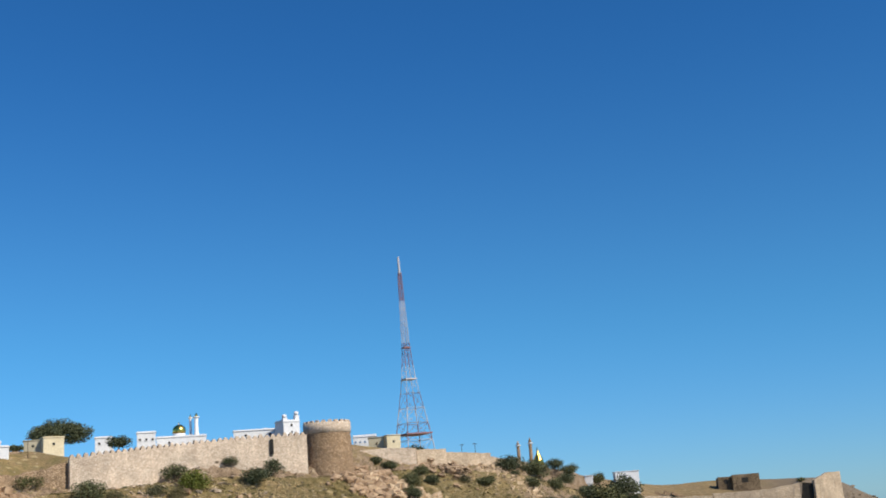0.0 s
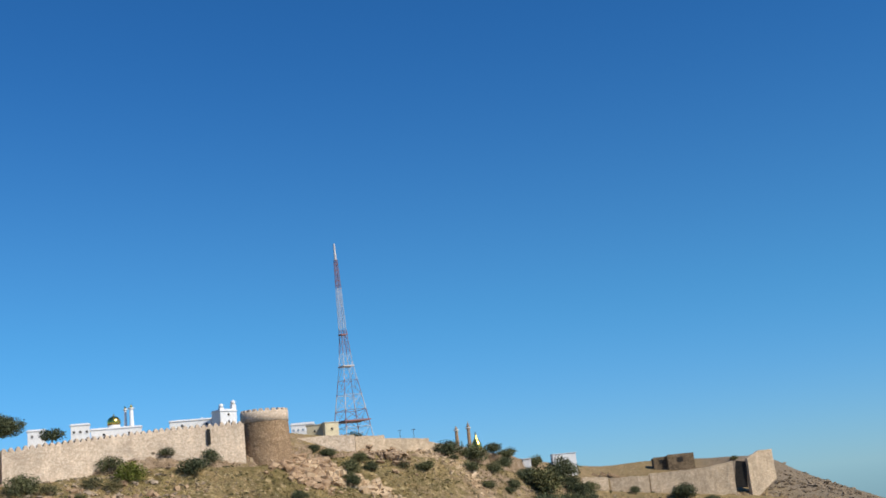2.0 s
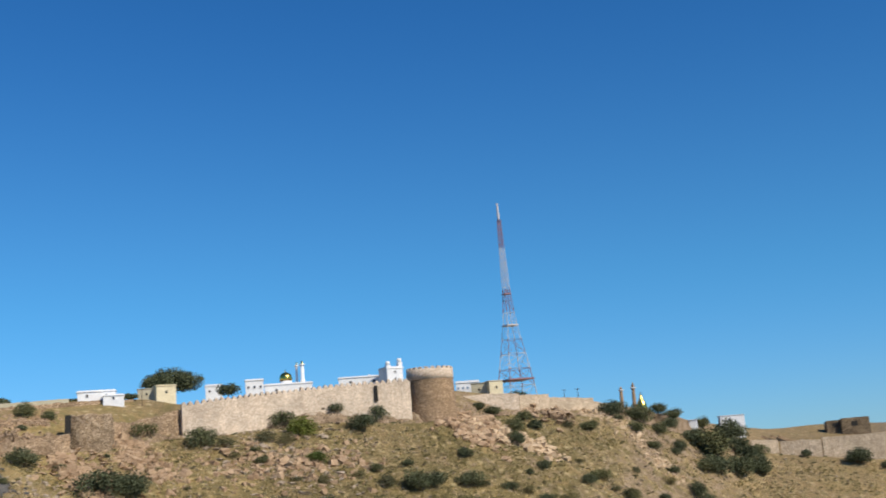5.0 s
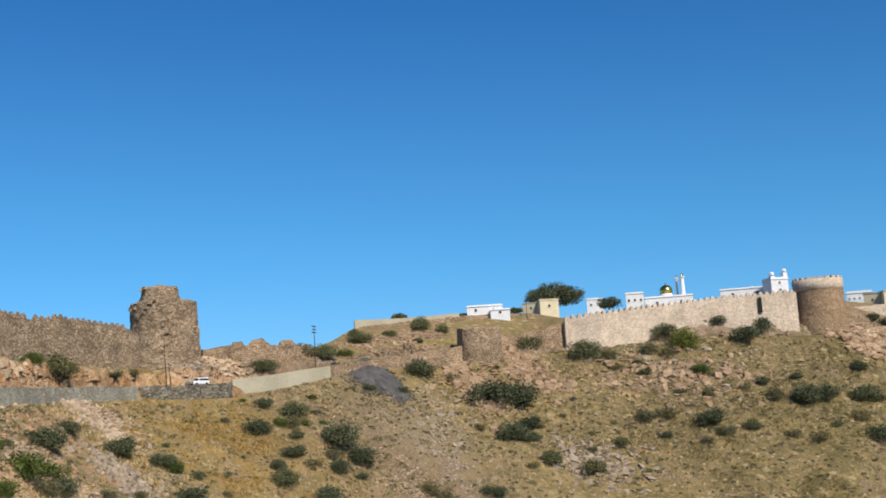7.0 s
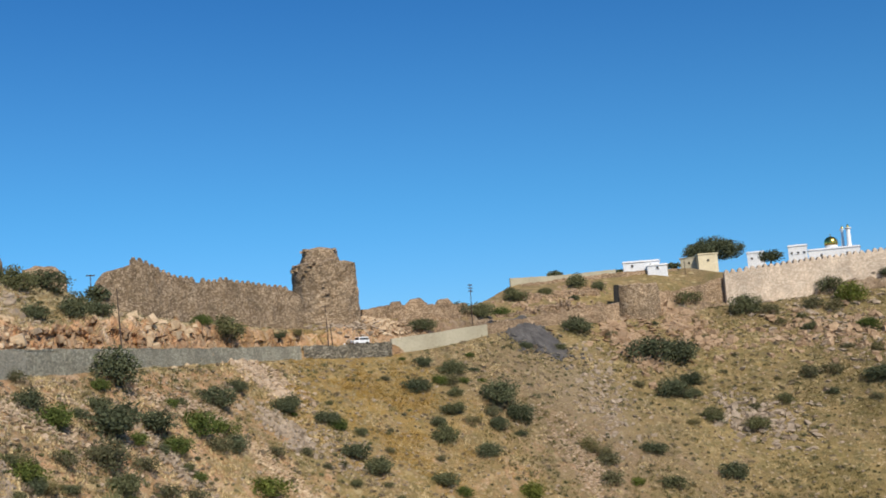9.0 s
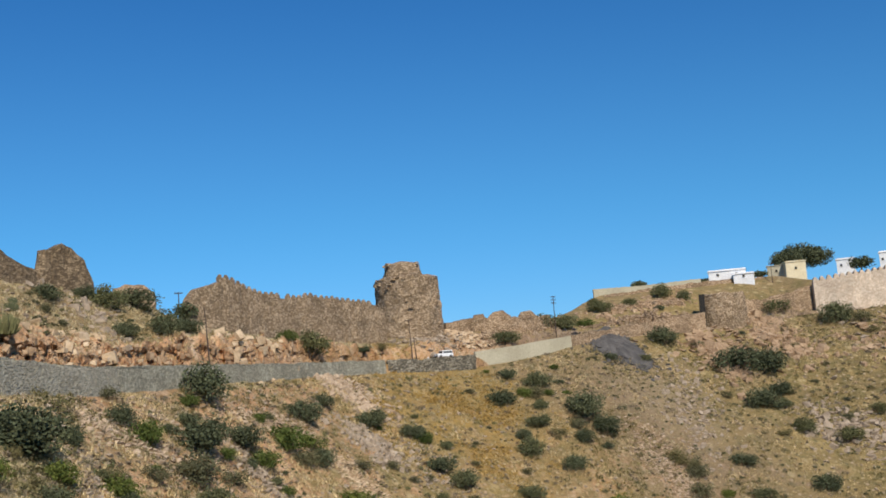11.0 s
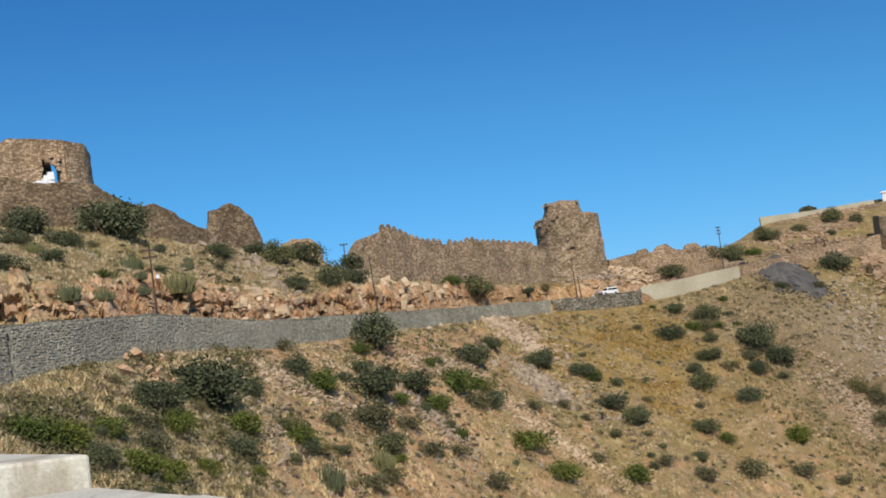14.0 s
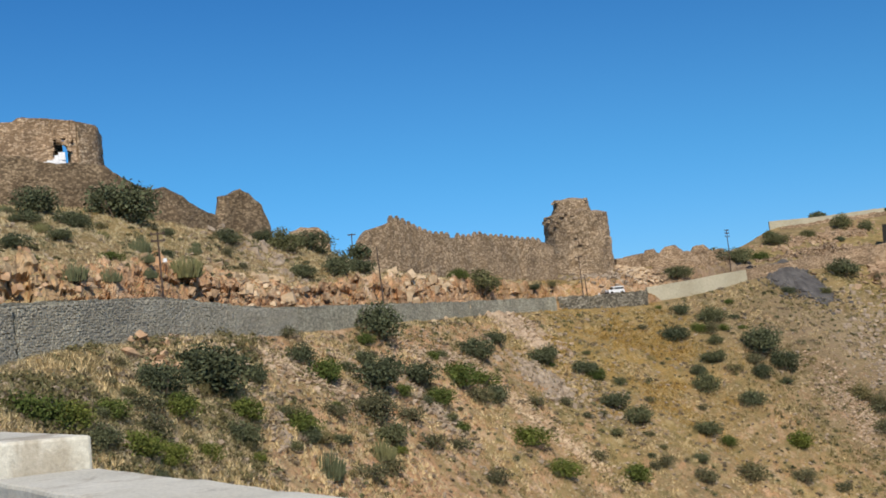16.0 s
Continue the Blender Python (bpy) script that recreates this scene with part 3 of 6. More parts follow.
upper = thing("bend_wall", (0, 0, 0), "rough brown stone wall above the road bend", "retaining wall", kind="structure")
me, d = wall_mesh("stone_face", [(-28.4, 284.5, 10.2, 12.4), (-25.5, 302, 12.4, 14.6), (-23.6, 313, 13.6, 15.9), (-22.0, 322, 13.2, 17.4)], 0.7, M_RUIN_ORANGE, 0.6, 6, 0.35, 0.2, 2.0, 6.0)
part("stone_face", me, parent=upper)


# ---- the restored fort on the hill ----
white_fort = thing("fort_wall", (0, 0, 0), "pale pink restored stone fort wall with rounded merlons", "fort wall")
me, d = wall_mesh("wall_body", [(-16.95, 350, 16.6, 24.6), (-15.2, 353, 17.6, 25.8), (-12.0, 364, 19.6, 27.7), (-10, 369, 21.8, 28.8), (-6.1, 377, 21.5, 29.7)], 1.6, M_PINK, 1.0, 8, 0.05, 0.08, 7, 3.0, 0.35)
part("wall_body", me, parent=white_fort)
merlons(white_fort, d, 0.8, d[5][-1] - 1, 1.9, (1.3, 1.1, 1.15), M_PINK)
slit = P(-7.72, 372.2)
doorway = box((-0.55, -0.5, 0), (0.55, 0.5, 4.6), 0.05)
part("doorway", doorway, M_DARK, white_fort, "dark narrow doorway").matrix_basis = pose(slit.x, slit.y, 24.0, 0, 0, 7.7)


def bastion(name, az, r, base, prof, material, label, n=48, jag=0.0, seed=0.0, wob=0.15):
    """A round tower with a worn face; prof: (radius, height above base)."""
    host = thing(name, tuple(P(az, r, base)), label, "tower", turn=-az)
    rows = []
    for (r0, z0), (r1, z1) in zip(prof, prof[1:]):
        k = max(1, int(abs(z1 - z0) / 0.8) + int(abs(r1 - r0) / 1.5))
        rows += [(r0 + (r1 - r0) * i / k, z0 + (z1 - z0) * i / k) for i in range(k)]
    rows.append(prof[-1])
    v, f = [], []
    m = len(rows)
    for rr, zz in rows:
        for i in range(n):
            a = i * math.tau / n
            q = rr + wob * float(field(a * 5 + seed, zz / 1.6 + seed, 3)) * min(1, rr)
            top = zz / prof[-1][1]
            v.append((q * math.cos(a), q * math.sin(a), zz + jag * float(field(a * 2.4 + seed, seed, 4, 0.7)) * max(0, top - 0.5) * 2))
    for j in range(m - 1):
        f += [(j * n + i, j * n + (i + 1) % n, (j + 1) * n + (i + 1) % n, (j + 1) * n + i) for i in range(n)]
    f += [tuple(range(n))[::-1], tuple(range((m - 1) * n, m * n))]
    part("tower_body", raw("tower_body", v, f, material), parent=host)
    return host


round_tower = bastion("bastion", -5.08, 384, 14.0, [(8.4, 0), (7.75, 8), (7.4, 17.2), (7.3, 17.3)], M_BASTION, "round tan stone bastion with a pale crown", 56)
part("crown", lathe([(7.35, 16.0), (7.6, 16.1), (7.65, 19.3), (6.6, 19.3), (6.5, 17.4)], 56), M_PINK, round_tower, "pale stone crown band")
for i in range(22):
    a = i * math.tau / 22
    tooth = part("merlon", box((-0.72, -0.45, 0), (0.72, 0.45, 0.75), 0.12), M_PINK, round_tower)
    tooth.matrix_basis = pose(7.1 * math.cos(a), 7.1 * math.sin(a), 19.25, 0, 0, math.degrees(a) + 90)

old_tower = bastion("ruined_bastion", -21.1, 331, 9.5, [(6.6, 0), (6.3, 6), (6.0, 12.6), (5.8, 12.8)], M_RUIN, "low round ruined stone bastion", 44, 0.7, 2.0, 0.3)
# near-black box puts the shade of the bastion's left side into colour
crack = P(-22.05, 324.5)
part("dark_panel", box((-1.0, -0.8, 0), (0.7, 1.6, 9.4), 0.12), M_DARK, old_tower, "dark panel standing for the bastion's shaded left side").matrix_basis = old_tower.matrix_basis.inverted() @ pose(crack.x, crack.y, 12.8, 0, 1.5, 22)
link_wall = thing("ruined_wall", (0, 0, 0), "low brown ruined curtain wall joining the bastions", "fort wall")
me, d = wall_mesh("wall_body", [(-20.3, 339, 12.4, 20.2), (-19.2, 344, 13.8, 20.8), (-18, 349, 15.6, 22.2), (-16.95, 352, 16.6, 24.0)], 1.2, M_RUIN_ORANGE, 0.7, 8, 0.7, 0.3, 3, 8.0, 0.3)
part("wall_body", me, parent=link_wall)
edge_wall = thing("terrace_wall", (0, 0, 0), "pale weathered terrace wall along the plateau edge", "terrace wall")
me, d = wall_mesh("wall_body", [(-27.1, 350, 25.8, 28.3), (-24.6, 357, 27.2, 28.7), (-22.0, 364, 28.3, 29.8)], 0.6, M_PLASTER_GREY, 0.8, 4, 0.2, 0.1, 1.5, 2.5)
part("wall_body", me, parent=edge_wall)
edge_wall2 = thing("terrace_wall", (0, 0, 0), "low broken brown stone wall along the plateau edge", "terrace wall")
me, d = wall_mesh("wall_body", [(-26.6, 349, 24.6, 26.2), (-24.0, 356, 26.2, 27.6), (-21.0, 364, 27.4, 28.8), (-19.0, 370, 28.2, 28.9)], 0.8, M_RUIN_ORANGE, 0.7, 4, 0.5, 0.3, 1.5, 7.5)
part("wall_body", me, parent=edge_wall2)

east_wall = thing("fort_wall", (0, 0, 0), "sand coloured stepped fort wall along the eastern slope", "fort wall")
for k, rows in enumerate((((-3.75, 398, 19.6, 24.9), (-2.4, 402, 21.0, 25.4), (-0.9, 405, 20.6, 24.9)),
                          ((-0.9, 405.6, 20.6, 24.3), (0.5, 412, 20.0, 24.3)),
                          ((0.5, 416, 19.4, 23.4), (2.6, 428, 16.9, 22.6)),
                          ((2.6, 428.5, 16.5, 21.4), (4.0, 436, 15.8, 19.3), (5.0, 440, 14.6, 17.2)))):
    me, d = wall_mesh("wall_section", rows, 1.2, M_PINK if k == 0 else M_SAND, 1.0, 6, 0.25, 0.12, 3, 3.0 + k, 0.2)
    part("wall_section", me, parent=east_wall)

far_wall = thing("ruined_wall", (0, 0, 0), "long buff ruined wall with a breach on the far spur", "fort wall")
for k, rows in enumerate((((9.7, 486, -2.2, 4.0), (10.9, 489, -3.6, 3.2)), ((11.0, 490, -3.8, 2.6), (12.8, 492, -5.2, 2.4)),
                          ((12.85, 492.5, -5.2, 2.8), (15.4, 497, -7.6, 3.0), (16.7, 500, -8.6, 4.6)))):
    me, d = wall_mesh("wall_section", rows, 1.4, M_SAND, 1.0, 6, 0.4, 0.2, 3, 5.0 + k, 0.3)
    part("wall_section", me, parent=far_wall)
me, d = wall_mesh("wall_section", [(17.35, 503, -9.0, 5.4), (17.9, 507, -4.0, 7.9), (18.5, 512, 0.0, 8.0)], 1.5, M_SAND, 0.8, 6, 0.4, 0.25, 4, 9.0, 0.3)
part("wall_section", me, parent=far_wall)
breach = P(16.95, 504)
part("breach", box((-2.6, -1.0, 0), (2.6, 1.0, 10.5), 0.4), M_DARK, far_wall, "shadowed breach").matrix_basis = pose(breach.x, breach.y, -6.0, 0, 8, -17)
for az, w, h in ((13.45, 3.6, 3.0), (14.35, 6.0, 3.6)):
    p = P(az, 545)
    t = thing("ruined_hut", (p.x, p.y, 7.0), "roofless dark stone hut on the far ridge", "ruin", "far ridge huts", turn=-az + 12)
    part("wall", box((-w, -2.5, -4), (w, -1.8, h), 0.1), M_DARKRUIN, t)
    part("wall", box((-w, 1.8, -4), (w, 2.5, h * 0.8), 0.1), M_DARKRUIN, t)
    part("wall", box((-w, -1.8, -4), (-w + 0.7, 1.8, h * 0.9), 0.1), M_DARKRUIN, t)
    part("wall", box((w - 0.7, -1.8, -4), (w, 1.8, h), 0.1), M_DARKRUIN, t)
    part("dark_panel", box((-w * 0.3, -2.56, 0), (w * 0.15, -2.4, h * 0.6)), M_DARK, t, "dark doorway")
p = P(10.75, 494)
fallen = thing("fallen_slab", (p.x, p.y, 3.2), "pale fallen masonry slabs leaning on the ruined wall", "masonry", turn=-10)
for i, (x, tilt) in enumerate(((-2, 28), (1.5, 32), (4.5, 24))):
    part("slab", box((-3.2, -0.8, -0.5), (3.2, 0.8, 0.5), 0.15), M_BASTION, fallen).matrix_basis = pose(x, 0, 0.6 - 0.3 * i, 0, tilt, 8 * i)


# ---- buildings on the plateau ----
def house(az, r, z, w, dp, h, material, label, windows=3, storeys=1, parapet=0.5, dark=M_DARK, name="house", turn=None, group=""):
    """A flat-roofed block with parapet and windows, its front to the valley."""
    host = thing(name, tuple(P(az, r, z)), label, "building", group, turn=-az if turn is None else turn)
    part("wall", box((-w / 2, -dp / 2, -7), (w / 2, dp / 2, h), 0.0, 0.05), material, host)
    part("roof", box((-w / 2 - 0.25, -dp / 2 - 0.25, h + 0.003), (w / 2 + 0.25, dp / 2 + 0.25, h + 0.22)), material, host)
    if parapet:
        bm = bmesh.new()
        for lo, hi in (((-w / 2, -dp / 2), (w / 2, -dp / 2 + 0.2)), ((-w / 2, dp / 2 - 0.2), (w / 2, dp / 2)),
                       ((-w / 2, -dp / 2 + 0.2), (-w / 2 + 0.2, dp / 2 - 0.2)), ((w / 2 - 0.2, -dp / 2 + 0.2), (w / 2, dp / 2 - 0.2))):
            add_box(bm, (*lo, h + 0.23), (*hi, h + 0.2 + parapet))
        part("parapet", bm, material, host)
    for s in range(storeys):
        for i in range(windows):
            x = (i + 0.5) / windows * w - w / 2
            zz = s * h / storeys + h / storeys * 0.38
            win = part("window", box((-0.35, -0.06, 0), (0.35, 0.06, 0.75)), dark, host, "small dark window")
            win.matrix_basis = pose(x, -dp / 2, zz, 0, 0, 0)
            sill = part("sill", box((-0.6, -0.16, -0.12), (0.6, 0.0, -0.01)), material, win)
    return host


PL = 33.0
house(-20.75, 369, 29.2, 11, 6, 2.3, M_WHITE, "low white flat-roofed house on the plateau", 2, 1, 0.35)
house(-20.0, 366, 28.2, 6, 5, 1.7, M_WHITE, "small white annex with a flat roof", 1, 1, 0.3, name="annex")
house(-17.7, 386, 30.0, 6.2, 6, 3.7, M_CREAM, "cream plastered house beside a spreading tree", 1, 1, 0.2, turn=30)
house(-18.5, 388, 30.0, 5.5, 5, 3.2, M_PLASTER_GREY, "grey cement shed with a flat roof", 1, 1, 0.0, name="shed")
house(-13.5, 420, 32.5, 6.2, 5, 4.2, M_WHITE, "white flat-roofed shrine house with small windows", 3, 1, 0.4)
house(-15.4, 430, 33.0, 6, 5, 3.6, M_WHITE, "white roof among trees behind the fort wall", 2, 1, 0.4)
house(-11.9, 430, 32.0, 17, 8, 3.4, M_WHITE, "long white shrine building behind the fort wall", 2, 1, 0.4)
house(-8.35, 405, 31.2, 16, 6, 2.9, M_WHITE, "long low white building behind the fort wall", 2, 1, 0.3)
tower_house = house(-6.95, 398, 31.0, 6.0, 6, 4.7, M_WHITE, "white two-storey building with roof tanks", 1, 2, 0.5, turn=35)
for x, y, h in ((-2.1, -2.1, 1.0), (2.3, -2.1, 2.0)):
    tank = part("tank_post", box((-0.75, -0.75, 0), (0.75, 0.75, h), 0.0, 0.04), M_WHITE, tower_house, "white roof post")
    tank.matrix_basis = pose(x, y, 4.9, 0, 0, 0)
    part("water_tank", lathe([(0.3, h), (0.75, h + 0.15), (0.8, h + 0.9), (0.4, h + 1.3), (0.1, h + 1.35)], 12), M_WHITE, tank, "round white water tank")
blue = mottled("blue_shutters", (0.16, 0.25, 0.36), (0.22, 0.32, 0.44), 0.5, 4)
house(-3.3, 440, 28.6, 8.5, 7, 3.6, M_WHITE, "white house with a band of blue shutters", 5, 1, 0.6, blue)
house(-2.05, 418, 26.4, 5.0, 6, 4.1, M_CREAM, "cream plastered house on the eastern wall", 1, 1, 0.0, turn=20)
house(-2.75, 420, 26.2, 5.5, 6, 4.0, M_PLASTER_GREY, "grey shaded outbuilding beside a cream house", 1, 1, 0.0, name="outbuilding")
house(8.95, 505, 12.3, 10.0, 4, 2.3, M_WHITE, "bright white single-storey hut on the eastern ridge", 0, 1, 0.0, name="hut", turn=5)
house(7.2, 475, 12.2, 3.0, 3, 1.0, M_WHITE, "small white hut on the eastern ridge", 0, 1, 0.0, name="hut", turn=-10)


def minaret(az, r, z, h, rad, label, tip=M_GOLD):
    host = thing("minaret", tuple(P(az, r, z)), label, "minaret", "shrine minarets")
    part("shaft", lathe([(rad * 1.25, -10), (rad * 1.25, 1), (rad, 1.2), (rad * 0.9, h * 0.8), (rad * 0.85, h * 0.8 + 0.1)], 14), M_WHITE if tip is M_GOLD else M_BASTION, host)
    part("balcony", lathe([(rad * 0.9, h * 0.8 + 0.1), (rad * 1.5, h * 0.8 + 0.4), (rad * 1.5, h * 0.8 + 0.7), (rad * 0.8, h * 0.8 + 0.75)], 14), M_WHITE, host)
    part("cap", lathe([(rad * 0.8, h * 0.8 + 0.76), (rad * 0.85, h * 0.9), (rad * 0.5, h * 0.97), (0.05, h * 1.06)], 14), tip, host)
    return host


def dome(az, r, z, rad, label):
    host = thing("shrine_dome", tuple(P(az, r, z)), label, "dome")
    prof = [(rad * 0.85, -2.0), (rad * 0.86, 0)] + [(rad * math.cos(a) * (1.0 + 0.06 * math.sin(2 * a)), rad * 0.25 + rad * 1.1 * math.sin(a)) for a in np.linspace(-0.25, 1.5, 12)]
    part("drum", lathe([(rad * 0.9, -10), (rad * 0.92, 0.1), (rad * 0.8, 0.15)], 24), M_WHITE, host, "white round drum")
    part("shell", lathe(prof, 28), M_GOLD, host, "polished golden shell")
    part("finial", lathe([(0.12, rad * 1.34), (0.22, rad * 1.5), (0.05, rad * 1.75)], 10), M_GOLD, host)
    return host


dome(-12.0, 440, 37.9, 2.35, "golden onion dome of the hilltop shrine")
minaret(-11.47, 440, 36.5, 7.6, 0.5, "slim white minaret with a gilded top", M_GOLD)
minaret(-11.2, 438, 36.3, 8.0, 0.75, "white minaret with a gilded top", M_GOLD)
minaret(-8.0, 470, 37.0, 3.6, 0.45, "small distant spire on a white roof", M_WHITE)
minaret(-8.45, 470, 37.0, 2.6, 0.4, "small distant spire on a white roof", M_WHITE)
minaret(4.0, 520, 21.5, 9.6, 0.8, "tan stone minaret beside a golden dome", M_BASTION)
minaret(4.58, 520, 20.5, 11.6, 0.8, "tan stone minaret beside a golden dome", M_BASTION)
gd = thing("spired_dome", tuple(P(4.9, 519, 20.0)), "golden pointed dome beside the stone minarets", "dome")
part("shell", lathe([(2.0, 0), (2.4, 1.2), (2.1, 3.0), (1.2, 4.6), (0.5, 6.0), (0.12, 8.2)], 20), M_GOLD, gd)
part("drum", lathe([(2.2, -4), (2.2, -0.2), (2.0, 0)], 20), M_BASTION, gd)


# ---- lattice mast ----
mast = thing("radio_mast", tuple(P(-0.93, 480, 25.5)), "tall red and white steel lattice radio mast", "mast", turn=28)
mast.matrix_basis = Matrix.Translation(P(-0.93, 480, 25.5)) @ pose(0, 0, 0, 0, -1.2, 0) @ pose(0, 0, 0, 0, 0, 28)
TOP = 83.0
levels = [0, 7.0, 13.8, 20, 26, 32, 37, 42, 46.5, 51, 55, 59.5, 64, 68.5, 73, 76]


def half(z):
    return np.interp(z, [0, 13.8, 32, 45, 76], [6.3, 4.6, 2.1, 1.15, 0.55])


for k, (z0, z1) in enumerate(zip(levels, levels[1:])):
    paint = M_RED if (14 > z1 > 13 or 20 <= z0 < 26 or 37 <= z0 < 46 or 64 <= z0 < 75) else M_MASTWHITE
    a, b = half(z0), half(z1)
    bm = bmesh.new()
    th = 0.19 if z0 < 20 else 0.13
    cs = ((1, 1), (-1, 1), (-1, -1), (1, -1))
    for i, (sx, sy) in enumerate(cs):
        tx, ty = cs[(i + 1) % 4]
        add_rod(bm, (sx * a, sy * a, z0), (sx * b, sy * b, z1), th, th, 5)
        add_rod(bm, (sx * a, sy * a, z0), (tx * b, ty * b, z1), th * 0.4, None, 4)
        add_rod(bm, (tx * a, ty * a, z0), (sx * b, sy * b, z1), th * 0.4, None, 4)
        add_rod(bm, (sx * b, sy * b, z1), (tx * b, ty * b, z1), th * 0.5, None, 4)
    part("lattice_section", bm, paint, mast, "red painted section" if paint is M_RED else "white painted section")
for z, e in ((9.2, 0.9), (31.5, 0.6), (44.5, 0.4)):
    w = half(z) + e * 0.6
    part("platform", box((-w, -w, z), (w, w, z + 0.5)), M_RED if z != 31.5 else M_MASTWHITE, mast, "railed steel platform")
part("antenna", rod((0, 0, 76), (0, 0, TOP), 0.55, 0.4, 8), M_MASTWHITE, mast, "white tubular antenna")


# ---- ruined fort above the road ----
high = thing("ruined_wall", (0, 0, 0), "long brown ruined curtain wall below the high tower", "fort wall")
me, d = wall_mesh("wall_body", [(-72, 160, 22, 31.0), (-67, 162, 22.5, 31), (-63, 163, 23.0, 30.2), (-61, 164.5, 22.8, 29.2), (-58.6, 166, 22.4, 29.0), (-57.6, 168, 22.3, 26.9), (-56.7, 170, 22.2, 25.9),
                                (-55.9, 172, 22.2, 26.2), (-55.3, 173, 21.8, 25.6), (-54.4, 176, 21.2, 23.6), (-53.5, 179, 20.6, 22.8)], 1.6, M_DARKRUIN, 0.6, 9, 0.5, 0.3, 2.5, 11.0, 0.4)
part("wall_body", me, parent=high)
keep = thing("ruined_tower", (0, 0, 0), "high polygonal brown stone tower with a breached arch", "tower")


def arc_wall(name, rows, thick, material, hole=None, jag=0.3, seed=0.0):
    """Wall rows with an optional hole (start, stop in metres along, base, top) cut through."""
    if not hole:
        return [wall_mesh(name, rows, thick, material, 0.6, 9, jag, 0.22, 2.0, seed, 0.25)[0]]
    s0, s1, zb, zt = hole
    cut = lambda lo, hi, f: [(a, r, *f(b, t)) for a, r, b, t in lerp_rows(rows, lo, hi)]
    return [wall_mesh(name, cut(-1e9, s0, lambda b, t: (b, t)), thick, material, 0.6, 9, jag, 0.22, 2.0, seed, 0.25)[0],
            wall_mesh(name, cut(s1, 1e9, lambda b, t: (b, t)), thick, material, 0.6, 9, jag, 0.22, 2.0, seed + 1, 0.25)[0],
            wall_mesh(name, cut(s0, s1, lambda b, t: (zt, t)), thick, material, 0.4, 6, jag, 0.22, 0.0, seed + 2)[0],
            wall_mesh(name, cut(s0, s1, lambda b, t: (b, zb)), thick, material, 0.4, 4, 0.1, 0.22, 2.0, seed + 3)[0]]


def lerp_rows(rows, lo, hi):
    """Rows between two bearings, with ends put in."""
    az = [q[0] for q in rows]
    lo, hi = max(lo, az[0]), min(hi, az[-1])
    keepers = [lo] + [a for a in az if lo < a < hi] + [hi]
    return [(a, *(float(np.interp(a, az, [q[i] for q in rows])) for i in (1, 2, 3))) for a in keepers]


tower_rows = [(-70, 172, 28, 36.4), (-66, 170, 28, 35.6), (-64.2, 168.5, 28, 35.9), (-63.6, 168, 28, 36.0), (-63.45, 168, 28, 35.4), (-62.3, 167.6, 28, 35.5), (-62.15, 167.5, 28, 36.1), (-59.9, 168.5, 28, 35.7), (-59.7, 168.7, 28, 35.6)]
for me in arc_wall("tower_wall", tower_rows, 1.5, M_RUIN_ORANGE, (-60.75, -59.95, 29.2, 33.2), 0.15, 21.0):
    part("tower_wall", me, parent=keep)
me, d = wall_mesh("tower_wall", [(-59.72, 168.8, 28, 35.6), (-59.0, 171, 28, 35.5), (-58.85, 172.5, 28, 35.4), (-58.7, 178, 28, 35.0)], 1.5, M_RUIN, 0.6, 9, 0.25, 0.2, 2, 25.0, 0.35)
part("tower_wall", me, parent=keep)
# shade inside the breach is put into the darker stone colour
back = part("inner_wall", box((-2.4, 0, 0), (0.35, 0.8, 5.2), 0.1), M_DARKRUIN, keep, "inner masonry coloured darker for its shade")
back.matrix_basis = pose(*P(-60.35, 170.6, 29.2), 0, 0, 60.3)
edge = random.Random(9)
for i in range(22):
    u = edge.random()
    az, z = ((-60.78 + 0.1 * edge.random(), 29.2 + 4 * u), (-60.0 + 0.1 * edge.random(), 31.5 + 1.8 * u), (-60.7 + 0.75 * u, 33.0 + 0.4 * edge.random() - 0.7 * u))[i % 3]
    s = edge.uniform(0.25, 0.5)
    chip = part("stone", box((-s, -0.7, -s * 0.7), (s, 0.7, s * 0.7), 0.1), M_RUIN_ORANGE, keep)
    chip.matrix_basis = pose(*P(az, 167.9, z), edge.uniform(-9, 9), edge.uniform(-20, 20), 60)
p = P(-60.55, 168.0)
rubble = thing("whitewashed_rubble", (p.x, p.y, 28.9), "whitewashed rubble heap in a tower breach", "rubble", turn=60)
bm = bmesh.new()
for i in range(26):
    x, z = random.uniform(-2.2, 1.0), random.uniform(0, 1)
    s = random.uniform(0.25, 0.55)
    add_box(bm, (x - s, -0.9 - random.random() * 0.4, z * 1.8 * max(0.15, (x + 2.2) / 3.2) - s), (x + s, 0.3, z * 1.9 * max(0.15, (x + 2.2) / 3.2) + s), 0.08)
part("stones", bm, M_WHITE, rubble)

stump = thing("ruined_wall", (0, 0, 0), "broken brown stone tower stump with a jagged edge", "fort wall")
me, d = wall_mesh("wall_body", [(-53.45, 183, 19.4, 23.2), (-53.2, 183, 19.4, 26.3), (-52.9, 184, 19.4, 26.4), (-52.4, 185, 19.2, 27.5), (-51.9, 186, 19.0, 26.4), (-51.4, 187, 18.6, 24.6), (-51.05, 188, 18.2, 21.5)], 2.0, M_DARKRUIN, 0.5, 9, 0.5, 0.35, 3, 31.0, 0.5)
part("wall_body", me, parent=stump)
nub = thing("ruined_wall", (0, 0, 0), "low weathered stump of stone wall", "fort wall")
